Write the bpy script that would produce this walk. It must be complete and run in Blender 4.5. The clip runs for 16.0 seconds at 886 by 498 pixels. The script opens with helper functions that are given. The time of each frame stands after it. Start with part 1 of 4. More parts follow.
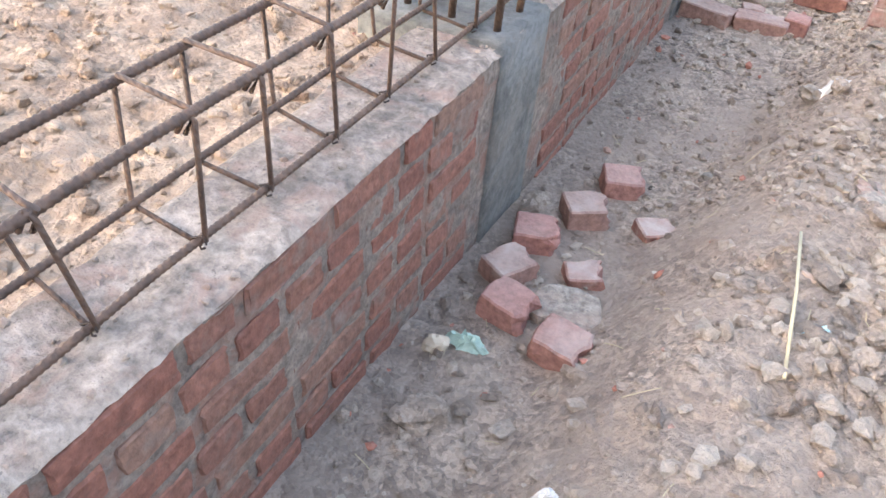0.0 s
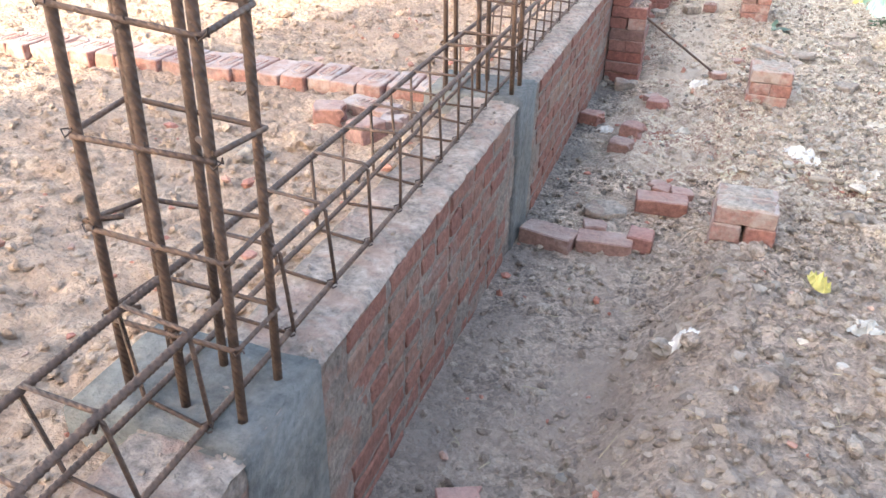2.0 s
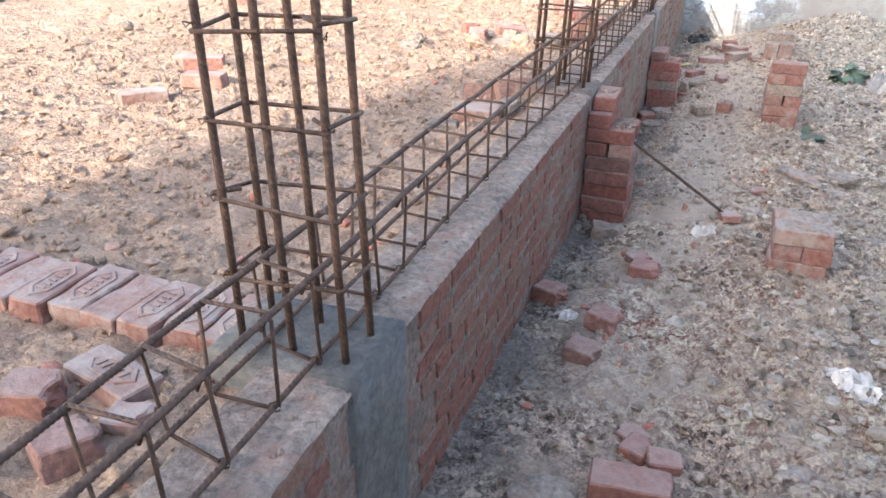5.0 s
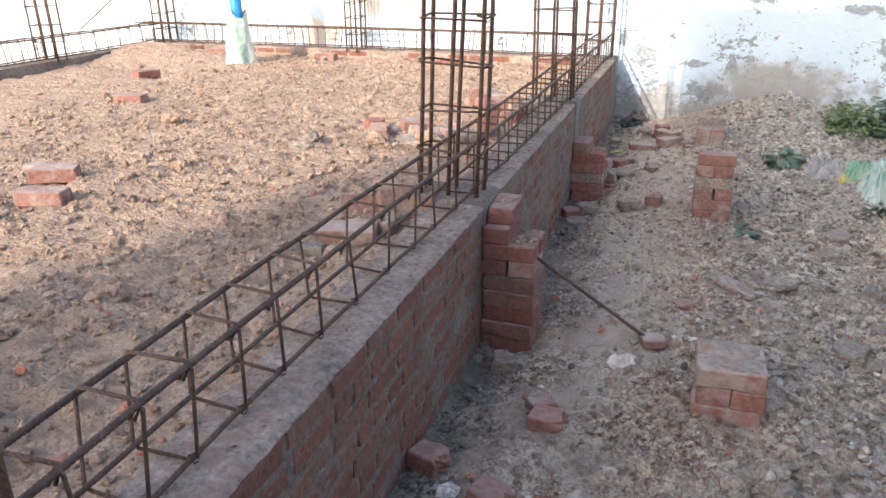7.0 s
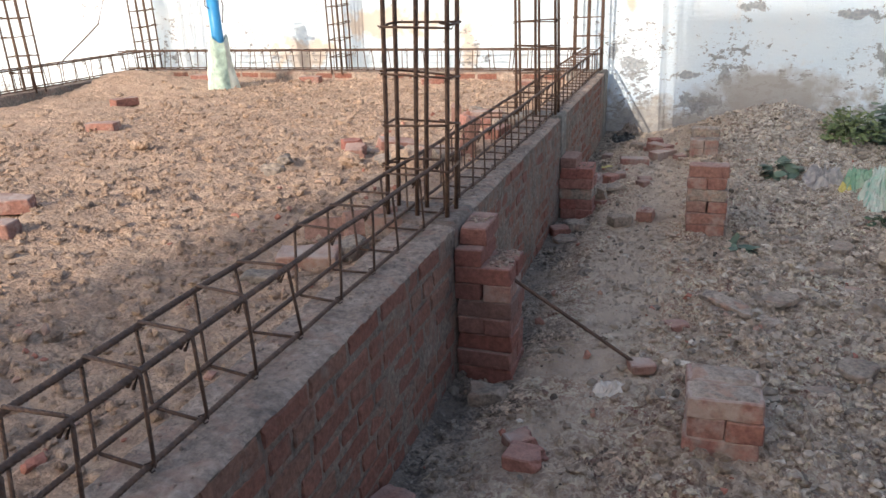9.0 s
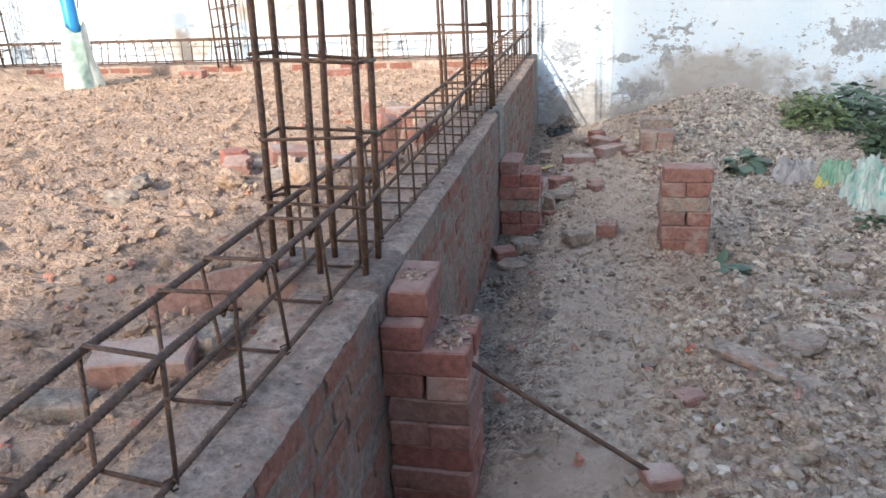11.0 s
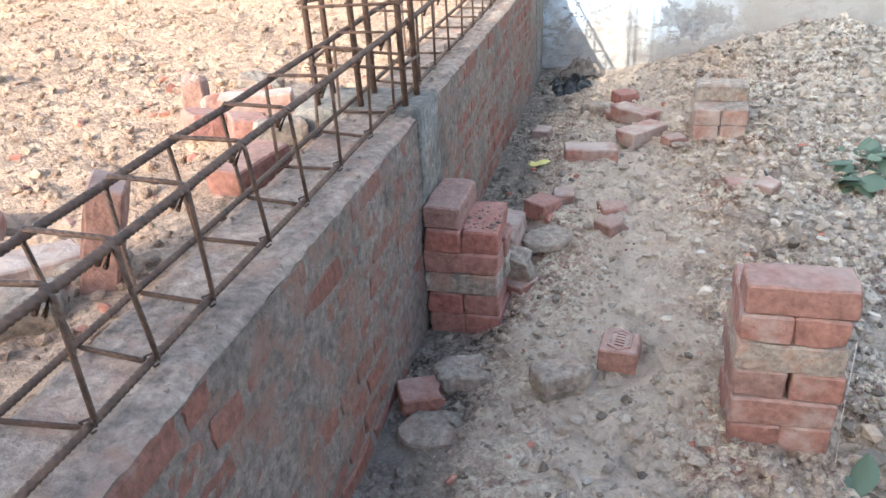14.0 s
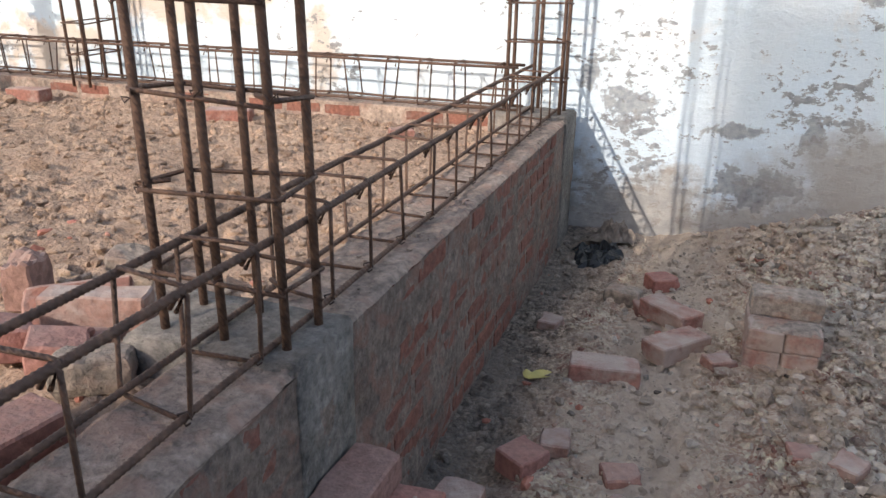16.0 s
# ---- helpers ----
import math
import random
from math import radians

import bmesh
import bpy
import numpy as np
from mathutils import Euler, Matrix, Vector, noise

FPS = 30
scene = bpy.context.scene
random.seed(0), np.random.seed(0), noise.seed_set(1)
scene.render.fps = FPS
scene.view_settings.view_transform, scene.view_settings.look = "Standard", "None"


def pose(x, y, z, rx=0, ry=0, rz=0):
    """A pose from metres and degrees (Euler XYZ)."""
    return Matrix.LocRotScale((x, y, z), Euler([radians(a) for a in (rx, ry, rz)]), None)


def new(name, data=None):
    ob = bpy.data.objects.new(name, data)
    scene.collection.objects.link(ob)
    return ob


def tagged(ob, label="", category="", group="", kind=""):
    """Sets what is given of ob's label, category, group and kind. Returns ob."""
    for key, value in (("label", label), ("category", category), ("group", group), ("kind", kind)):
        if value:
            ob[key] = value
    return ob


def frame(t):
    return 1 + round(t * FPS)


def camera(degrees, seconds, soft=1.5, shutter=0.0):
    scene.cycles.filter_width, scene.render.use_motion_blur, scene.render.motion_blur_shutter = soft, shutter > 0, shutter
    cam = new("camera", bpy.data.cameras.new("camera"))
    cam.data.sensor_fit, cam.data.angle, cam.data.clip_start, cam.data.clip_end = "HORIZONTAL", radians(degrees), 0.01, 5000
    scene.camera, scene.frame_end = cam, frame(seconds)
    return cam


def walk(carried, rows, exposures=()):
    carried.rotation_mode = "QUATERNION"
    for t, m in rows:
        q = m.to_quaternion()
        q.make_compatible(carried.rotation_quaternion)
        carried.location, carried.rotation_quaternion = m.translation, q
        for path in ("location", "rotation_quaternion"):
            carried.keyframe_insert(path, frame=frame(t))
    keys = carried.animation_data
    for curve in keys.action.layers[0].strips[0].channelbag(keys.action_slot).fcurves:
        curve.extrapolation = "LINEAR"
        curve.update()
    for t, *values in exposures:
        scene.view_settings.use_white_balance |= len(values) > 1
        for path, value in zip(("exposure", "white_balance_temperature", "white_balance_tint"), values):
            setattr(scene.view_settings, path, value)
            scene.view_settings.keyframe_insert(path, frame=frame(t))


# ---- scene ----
cam = camera(60.0, 16.0)
METRES, EYE, TILT, LEAN, TURN = 8.0, 1.5, 0.0, 0.0, 25.4
ROWS = [
    (0.0, 0.0, 0.0, 0.0, 3.32, -41.18, -3.8),
    (0.5, 0.0055, 0.026, -0.0003, -8.26, -41.52, -4.19),
    (1.0, 0.0082, 0.0489, 0.0107, -12.54, -38.98, -3.14),
    (1.5, 0.0202, 0.0618, 0.0161, -14.12, -34.01, 0.44),
    (2.0, 0.0394, 0.0789, 0.0254, -6.34, -30.31, -1.22),
    (2.5, 0.05, 0.1017, 0.0243, -9.05, -28.71, 0.86),
    (3.0, 0.0539, 0.1352, 0.0221, -12.61, -27.58, -1.42),
    (5.5, 0.148, 0.2805, 0.028, -2.59, -26.14, 0.77),
    (6.0, 0.1621, 0.2995, 0.0272, -2.43, -25.68, 2.22),
    (6.5, 0.1704, 0.3224, 0.0272, -3.74, -24.57, 0.36),
    (7.0, 0.1875, 0.3344, 0.0278, -7.39, -21.03, 0.12),
    (7.5, 0.2052, 0.346, 0.026, -9.23, -16.78, 0.01),
    (8.0, 0.2085, 0.3493, 0.0245, -7.99, -16.52, 0.86),
    (8.5, 0.2095, 0.3504, 0.0214, -6.93, -18.6, 1.55),
    (11.0, 0.2276, 0.4964, -0.0013, -14.45, -20.2, 2.4),
    (11.5, 0.2487, 0.5482, -0.0064, -15.06, -19.88, 1.93),
    (12.0, 0.2706, 0.5914, -0.0094, -13.57, -21.71, 2.75),
    (12.5, 0.2929, 0.6425, -0.0094, -18.83, -23.33, 0.04),
    (13.0, 0.323, 0.6861, -0.0149, -14.53, -25.7, 3.02),
    (13.5, 0.3443, 0.7145, -0.0103, -11.75, -27.87, 3.43),
    (14.0, 0.3593, 0.7532, -0.0131, -11.61, -27.92, 2.78),
    (14.5, 0.3799, 0.7864, -0.0119, -13.44, -27.56, 3.39),
    (15.0, 0.4008, 0.8139, -0.0079, -8.51, -24.91, 6.06),
    (15.5, 0.4123, 0.8413, -0.009, -9.5, -21.11, 4.02),
    (16.0, 0.417, 0.8636, -0.0117, -6.01, -20.42, -0.91),
]
EXPOSURES = [(0.0, 3.25, 7500, 11), (1.5, 3.05, 7300, 10), (2.5, 2.52, 6950, 9), (3.0, 2.2, 6900, 9), (5.5, 2.2, 6700, 11), (6.0, 1.97, 6850, 11), (7.0, 1.54, 6750, 11), (7.5, 0.76, 7050, 13), (8.5, 0.88, 7050, 13), (11.0, 1.5, 6600, 10), (12.5, 1.75, 6700, 9), (13.5, 2.15, 6550, 7), (14.5, 2.16, 6550, 7), (15.0, 1.68, 6400, 9), (15.5, 1.4, 6700, 11), (16.0, 0.86, 6800, 13)]
walk(cam, [(t, pose(0, 0, EYE, TILT, LEAN, TURN) @ pose(METRES * x, METRES * y, METRES * z, 90 + pitch, roll, yaw)) for t, x, y, z, yaw, pitch, roll in ROWS], EXPOSURES)

# ---- light: hazy low sun from behind, sky ----
SUN_WAY = Vector((0.31, 1.0, -0.52)).normalized()
world = bpy.data.worlds.new("sky")
scene.world = world
world.use_nodes = True
wn = world.node_tree
sky = wn.nodes.new("ShaderNodeTexSky")
sky.sky_type = "NISHITA"
sky.sun_disc = False
sky.sun_elevation = math.asin(-SUN_WAY.z)
sky.sun_rotation = math.atan2(-SUN_WAY.x, -SUN_WAY.y)
sky.dust_density = 2.0
wn.links.new(sky.outputs[0], wn.nodes["Background"].inputs[0])
wn.nodes["Background"].inputs[1].default_value = 0.15
sun_data = bpy.data.lights.new("sun", "SUN")
sun_data.energy, sun_data.angle, sun_data.color = 1.9, radians(0.55), (1.0, 0.915, 0.825)
sun = new("sun", sun_data)
sun.matrix_world = Matrix.Translation((-5, -15, 12)) @ SUN_WAY.to_track_quat("-Z", "Y").to_matrix().to_4x4()


# ---- materials ----
class Mat:
    """A small node builder round one Principled material."""

    def __init__(self, name, rough=0.9, metal=0.0):
        self.m = bpy.data.materials.new(name)
        self.m.use_nodes = True
        self.t = self.m.node_tree
        self.b = self.t.nodes["Principled BSDF"]
        self.b.inputs["Roughness"].default_value = rough
        self.b.inputs["Metallic"].default_value = metal
        self.b.inputs["Specular IOR Level"].default_value = 0.3
        geo = self.t.nodes.new("ShaderNodeNewGeometry")
        self.pos = geo.outputs["Position"]
        self.island = geo.outputs["Random Per Island"]
        self.normal = geo.outputs["Normal"]

    def link(self, a, b):
        self.t.links.new(a, b)

    def objpos(self):
        return self.t.nodes.new("ShaderNodeTexCoord").outputs["Object"]

    def rnd(self):
        return self.t.nodes.new("ShaderNodeObjectInfo").outputs["Random"]

    def stretch(self, vec, s):
        n = self.t.nodes.new("ShaderNodeVectorMath")
        n.operation = "MULTIPLY"
        self.link(vec, n.inputs[0])
        n.inputs[1].default_value = s
        return n.outputs[0]

    def noise(self, scale, detail=4.0, rough=0.55, vec=None, distort=0.0):
        n = self.t.nodes.new("ShaderNodeTexNoise")
        n.inputs["Scale"].default_value = scale
        n.inputs["Detail"].default_value = detail
        n.inputs["Roughness"].default_value = rough
        n.inputs["Distortion"].default_value = distort
        self.link(vec or self.pos, n.inputs["Vector"])
        return n.outputs["Fac"]

    def voronoi(self, scale, vec=None, out="Distance"):
        n = self.t.nodes.new("ShaderNodeTexVoronoi")
        n.inputs["Scale"].default_value = scale
        self.link(vec or self.pos, n.inputs["Vector"])
        return n.outputs[out]

    def wave(self, scale, axis="Z", vec=None, distort=0.0):
        n = self.t.nodes.new("ShaderNodeTexWave")
        n.bands_direction = axis
        n.inputs["Scale"].default_value = scale
        n.inputs["Distortion"].default_value = distort
        self.link(vec or self.pos, n.inputs["Vector"])
        return n.outputs["Fac"]

    def ramp(self, fac, stops):
        n = self.t.nodes.new("ShaderNodeValToRGB")
        e = n.color_ramp.elements
        while len(e) < len(stops):
            e.new(0.5)
        for el, (p, c) in zip(e, stops):
            el.position = p
            el.color = (*c, 1) if len(c) == 3 else c
        self.link(fac, n.inputs[0])
        return n.outputs["Color"]

    def step(self, fac, lo, hi, top=1.0):
        n = self.t.nodes.new("ShaderNodeMapRange")
        n.inputs["From Min"].default_value = lo
        n.inputs["From Max"].default_value = hi
        n.inputs["To Max"].default_value = top
        self.link(fac, n.inputs["Value"])
        return n.outputs[0]

    def math(self, op, a, b):
        n = self.t.nodes.new("ShaderNodeMath")
        n.operation = op
        for s, v in ((n.inputs[0], a), (n.inputs[1], b)):
            if isinstance(v, (int, float)):
                s.default_value = v
            else:
                self.link(v, s)
        return n.outputs[0]

    def mix(self, fac, a, b, blend="MIX"):
        n = self.t.nodes.new("ShaderNodeMix")
        n.data_type, n.blend_type = "RGBA", blend
        for s, v in ((n.inputs[0], fac), (n.inputs[6], a), (n.inputs[7], b)):
            if isinstance(v, (int, float)):
                s.default_value = v
            elif isinstance(v, tuple):
                s.default_value = (*v, 1)
            else:
                self.link(v, s)
        return n.outputs[2]

    def axis(self, name, vec=None):
        n = self.t.nodes.new("ShaderNodeSeparateXYZ")
        self.link(vec or self.pos, n.inputs[0])
        return n.outputs[name]

    def color(self, c):
        if isinstance(c, tuple):
            self.b.inputs["Base Color"].default_value = (*c, 1)
        else:
            self.link(c, self.b.inputs["Base Color"])
        return self

    def rough(self, r):
        self.link(r, self.b.inputs["Roughness"])
        return self

    def bump(self, height, dist=0.004, strength=1.0):
        n = self.t.nodes.new("ShaderNodeBump")
        n.inputs["Strength"].default_value = strength
        n.inputs["Distance"].default_value = dist
        self.link(height, n.inputs["Height"])
        self.link(n.outputs[0], self.b.inputs["Normal"])
        return self


def soil_material(name, a, b, c, pale, spill=False, crumbs=0.8, relief=0.037):
    k = Mat(name, 0.95)
    big = k.noise(1.3, 3)
    mid = k.noise(9, 5, 0.6)
    fine = k.noise(70, 5, 0.7)
    col = k.ramp(big, [(0.3, a), (0.55, b), (0.75, c)])
    col = k.mix(k.step(mid, 0.42, 0.7, 0.75), col, pale)
    if spill:
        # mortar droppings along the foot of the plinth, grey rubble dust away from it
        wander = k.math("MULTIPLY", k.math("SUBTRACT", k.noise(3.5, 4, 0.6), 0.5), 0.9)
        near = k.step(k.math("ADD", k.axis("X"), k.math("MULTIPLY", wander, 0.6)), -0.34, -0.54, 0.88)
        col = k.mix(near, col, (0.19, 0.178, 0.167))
        away = k.step(k.math("ADD", k.axis("X"), wander), 0.35, 0.9, 0.7)
        away = k.math("MULTIPLY", away, k.step(k.axis("Y"), 3.6, 6.0))
        col = k.mix(away, col, (0.53, 0.49, 0.435))
        # greyer rubble near the old wall, made paler to carry distance haze
        col = k.mix(k.math("MULTIPLY", away, k.step(k.axis("Y"), 8.4, 10.2)), col, (0.56, 0.545, 0.515))
    col = k.mix(k.step(fine, 0.35, 0.75), col, (0.55, 0.5, 0.45), "OVERLAY")
    bend = k.t.nodes.new("ShaderNodeVectorMath")
    bend.operation = "ADD"
    k.link(k.pos, bend.inputs[0])
    wob = k.t.nodes.new("ShaderNodeTexNoise")
    wob.inputs["Scale"].default_value = 40
    k.link(k.pos, wob.inputs["Vector"])
    small = k.t.nodes.new("ShaderNodeVectorMath")
    small.operation = "SCALE"
    small.inputs["Scale"].default_value = 0.012
    k.link(wob.outputs["Color"], small.inputs[0])
    k.link(small.outputs[0], bend.inputs[1])
    crumb_a = k.axis("X", k.voronoi(38, bend.outputs[0], "Color"))
    crumb_b = k.axis("Y", k.voronoi(95, bend.outputs[0], "Color"))
    tone = k.math("ADD", k.math("MULTIPLY", crumb_a, 0.5), k.math("MULTIPLY", crumb_b, 0.5))
    loose = k.step(k.noise(3.1, 3), 0.3, 0.65, crumbs)
    if spill:
        # trodden strip down the middle of the path
        off = k.math("ABSOLUTE", k.math("SUBTRACT", k.axis("X"), k.math("MULTIPLY", wander, 0.5)), 0.0)
        off = k.math("ADD", off, k.step(k.axis("Y"), 6.8, 5.2, 0.4))
        loose = k.math("MULTIPLY", loose, k.step(off, 0.04, 0.34))
        loose = k.math("MULTIPLY", loose, k.math("ADD", k.step(k.axis("Y"), 2.4, 4.4, 0.55), 0.45))
        # pale tone of trodden soil, raised further to stand in for bounce light
        col = k.mix(k.step(off, 0.42, 0.05, 0.7), col, (0.7, 0.59, 0.48))
        # redder dug earth over the first stretch
        col = k.mix(k.step(k.axis("Y"), 4.6, 3.2, 0.68), col, (0.37, 0.285, 0.238))
    col = k.mix(loose, col, k.ramp(tone, [(0.15, (0.06, 0.055, 0.05)), (0.5, (0.48, 0.465, 0.45)), (0.85, (0.93, 0.92, 0.89))]), "OVERLAY")
    col = k.mix(k.step(k.island, 0.5, 1.0, 0.6), col, pale)
    col = k.mix(k.step(k.island, 0.4, 0.05, 0.5), col, tuple(0.48 * v for v in a))
    specks = k.step(k.voronoi(55), 0.16, 0.05, 0.5)
    col = k.mix(specks, col, (0.42, 0.38, 0.33))
    k.color(col)
    h = k.math("ADD", k.math("ADD", k.noise(38, 6, 0.7), k.math("MULTIPLY", k.voronoi(38, bend.outputs[0]), -0.3)), k.math("MULTIPLY", k.voronoi(95, bend.outputs[0]), -0.15))
    return k.bump(h, relief).m


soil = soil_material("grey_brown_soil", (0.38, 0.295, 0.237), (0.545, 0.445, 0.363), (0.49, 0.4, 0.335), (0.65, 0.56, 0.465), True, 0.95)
fill_soil = soil_material("tan_fill_soil", (0.365, 0.258, 0.193), (0.475, 0.345, 0.262), (0.42, 0.307, 0.236), (0.55, 0.425, 0.33), crumbs=0.5, relief=0.03)


def clod_material(name, cols):
    k = Mat(name, 0.95)
    col = k.ramp(k.island, [(i / (len(cols) - 1), c) for i, c in enumerate(cols)])
    col = k.mix(0.5, col, k.ramp(k.noise(60, 4), [(0.3, (0.3, 0.27, 0.24)), (0.7, (0.75, 0.7, 0.65))]), "OVERLAY")
    return k.color(col).bump(k.noise(120, 4, 0.7), 0.004).m


gravel_mat = clod_material("grey_beige_gravel", [(0.14, 0.112, 0.088), (0.42, 0.37, 0.315), (0.22, 0.19, 0.16), (0.6, 0.555, 0.495), (0.36, 0.33, 0.29), (0.1, 0.083, 0.07)])
chips = clod_material("brick_chips", [(0.42, 0.19, 0.145), (0.38, 0.17, 0.13), (0.45, 0.25, 0.2), (0.44, 0.34, 0.28)])


def brick_material(name, smear, shade, crust_lo, crust_hi, dust, mixed=False, dull=0.3):
    """Fired clay with mortar or dust smeared over it; each brick takes its own tone."""
    k = Mat(name, 0.92)
    tones = [(0.34, 0.13, 0.108), (0.385, 0.165, 0.142), (0.35, 0.168, 0.148), (0.40, 0.215, 0.187), (0.31, 0.19, 0.172)]
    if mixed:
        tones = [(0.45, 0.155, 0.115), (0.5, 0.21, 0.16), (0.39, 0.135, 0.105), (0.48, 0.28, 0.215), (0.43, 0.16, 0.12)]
    base = k.ramp(k.rnd(), [(i / 4, tuple(v * shade for v in c)) for i, c in enumerate(tones)])
    base = k.mix(dull, base, (0.32 * shade, 0.205 * shade, 0.168 * shade))
    grain = k.noise(45, 5, 0.65)
    col = k.mix(0.8, base, k.ramp(grain, [(0.3, (0.3, 0.28, 0.26)), (0.7, (0.72, 0.7, 0.66))]), "OVERLAY")
    s1 = k.noise(7, 5, 0.6)
    s2 = k.noise(23, 4, 0.6)
    wet = k.math("ADD", k.math("MULTIPLY", s1, 0.65), k.math("MULTIPLY", s2, 0.35))
    wet = k.math("ADD", wet, k.math("MULTIPLY", k.math("SUBTRACT", k.rnd(), 0.5), 0.12))
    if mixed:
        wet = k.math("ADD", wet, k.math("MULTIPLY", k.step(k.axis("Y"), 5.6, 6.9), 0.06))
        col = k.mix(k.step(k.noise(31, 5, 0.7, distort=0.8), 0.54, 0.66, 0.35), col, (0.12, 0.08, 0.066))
    col = k.mix(k.step(wet, 0.60 - smear, 0.76 - smear, 0.85), col, k.ramp(s2, [(0.3, crust_lo), (0.7, crust_hi)]))
    if dust:
        up = k.step(k.axis("Z", k.normal), 0.5, 1.0)
        col = k.mix(k.math("MULTIPLY", up, k.step(s1, 0.25, 0.65, dust)), col, (0.45, 0.385, 0.34))
    k.color(col)
    return k.bump(k.math("ADD", grain, k.math("MULTIPLY", s2, 1.4)), 0.0055).m


brick_clean = brick_material("fired_brick", 0.0, 0.8, (0.34, 0.23, 0.195), (0.42, 0.325, 0.285), 0.5, dull=0.42)
brick_fresh = brick_material("fresh_red_brick", -0.05, 0.84, (0.34, 0.2, 0.15), (0.44, 0.32, 0.26), 0.25, dull=0.1)
# deep red copy for one stack, darkened further to carry its shade
brick_deep_shaded = brick_material("deep_red_shaded_brick", -0.06, 0.6, (0.24, 0.1, 0.08), (0.32, 0.19, 0.155), 0.5, dull=0.05)
brick_dusty = brick_material("dusty_brick", 0.12, 0.80, (0.33, 0.245, 0.215), (0.42, 0.345, 0.31), 0.7, dull=0.4)
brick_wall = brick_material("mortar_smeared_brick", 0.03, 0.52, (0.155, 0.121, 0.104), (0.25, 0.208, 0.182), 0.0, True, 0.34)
brick_pale = brick_material("mortar_dusted_brick", 0.2, 0.85, (0.32, 0.255, 0.22), (0.43, 0.36, 0.315), 0.7)


def cement_material(name, dark, light, reddish, clay=(0.40, 0.20, 0.14), grain=0.8, relief=0.0095):
    k = Mat(name, 0.93)
    a = k.noise(5, 5, 0.6)
    b = k.noise(40, 6, 0.7)
    col = k.ramp(a, [(0.3, dark), (0.7, light)])
    col = k.mix(grain, col, k.ramp(b, [(0.3, (0.22, 0.22, 0.22)), (0.7, (0.8, 0.79, 0.77))]), "OVERLAY")
    pits = k.step(k.noise(75, 3, 0.6, distort=0.5), 0.62, 0.7, 0.7 * grain)
    col = k.mix(pits, col, tuple(0.5 * v for v in dark))
    if reddish:
        col = k.mix(k.step(k.noise(11, 4, 0.6, distort=0.6), 0.5, 0.62, reddish), col, clay)
    return k.color(col).bump(k.math("ADD", b, k.math("MULTIPLY", k.noise(14, 4), 2.0)), relief).m


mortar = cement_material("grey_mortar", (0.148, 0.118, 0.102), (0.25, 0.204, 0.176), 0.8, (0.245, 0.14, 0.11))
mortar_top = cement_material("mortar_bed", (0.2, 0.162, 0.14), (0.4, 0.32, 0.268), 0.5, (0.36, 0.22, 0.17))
concrete = cement_material("cast_concrete", (0.108, 0.106, 0.1), (0.172, 0.168, 0.16), 0.3, (0.22, 0.185, 0.155), 0.5, 0.006)
rough_concrete = cement_material("rough_concrete", (0.135, 0.125, 0.114), (0.25, 0.232, 0.212), 0.25, (0.22, 0.17, 0.14))
chunk = cement_material("broken_mortar", (0.2, 0.168, 0.142), (0.34, 0.288, 0.243), 0.35, (0.33, 0.2, 0.15))
crust = cement_material("old_mortar_crust", (0.25, 0.212, 0.183), (0.38, 0.325, 0.278), 0.45)

k = Mat("rusted_steel", 0.62, 0.35)
rust_n = k.noise(28, 4, 0.6)
k.color(k.ramp(rust_n, [(0.3, (0.08, 0.054, 0.044)), (0.55, (0.135, 0.084, 0.063)), (0.8, (0.22, 0.135, 0.095))]))
steel = k.bump(k.math("ADD", k.noise(160, 3), k.wave(38, "DIAGONAL")), 0.0015).m
k = Mat("tie_wire", 0.6, 0.5)
wire_mat = k.color((0.07, 0.05, 0.045)).m

# old painted plaster: limewash, flaked patches, damp foot
k = Mat("old_white_plaster", 0.9)
flat = k.stretch(k.pos, (1.0, 1.0, 1.6))


def blotch(cx, cz, rx, rz, wander=0.9, scale=4.0):
    """A stain of its own shape on the wall: 1 in its middle, 0 outside."""
    dx = k.math("DIVIDE", k.math("SUBTRACT", k.axis("X"), cx), rx)
    dz = k.math("DIVIDE", k.math("SUBTRACT", k.axis("Z"), cz), rz)
    d = k.math("SQRT", k.math("ADD", k.math("MULTIPLY", dx, dx), k.math("MULTIPLY", dz, dz)), 0.0)
    d = k.math("ADD", d, k.math("MULTIPLY", k.math("SUBTRACT", k.noise(scale, 5, 0.65), 0.5), wander * 3.0))
    return d


# blue skylight of the wall's shaded part is tinted into the wash
wash = k.ramp(k.noise(1.1, 4, 0.6), [(0.25, (0.58, 0.72, 0.83)), (0.5, (0.63, 0.75, 0.84)), (0.75, (0.7, 0.77, 0.82))])
wash = k.mix(k.step(k.noise(2.1, 5, 0.65, distort=0.5), 0.6, 0.74, 0.4), wash, (0.66, 0.54, 0.42))
for cx, cz, rx, rz in ((-3.1, 1.2, 0.7, 0.22), (-0.42, 1.5, 0.07, 0.3), (-4.2, 0.85, 0.5, 0.2), (-2.2, 0.9, 0.15, 0.5)):
    wash = k.mix(k.step(blotch(cx, cz, rx, rz), 1.0, 0.55, 0.7), wash, (0.55, 0.42, 0.30))
height = k.axis("Z")
low = k.step(height, 1.5, 0.2)
flakes = k.noise(6.5, 6, 0.7, flat, 0.4)
cluster = k.noise(1.7, 3, 0.6)
fine_flakes = k.noise(17, 5, 0.7, flat, 0.3)
gate = k.math("ADD", k.math("ADD", k.math("MULTIPLY", flakes, 0.5), k.math("MULTIPLY", fine_flakes, 0.5)), k.math("ADD", k.math("MULTIPLY", low, 0.075), k.math("MULTIPLY", k.math("SUBTRACT", cluster, 0.5), 0.35)))
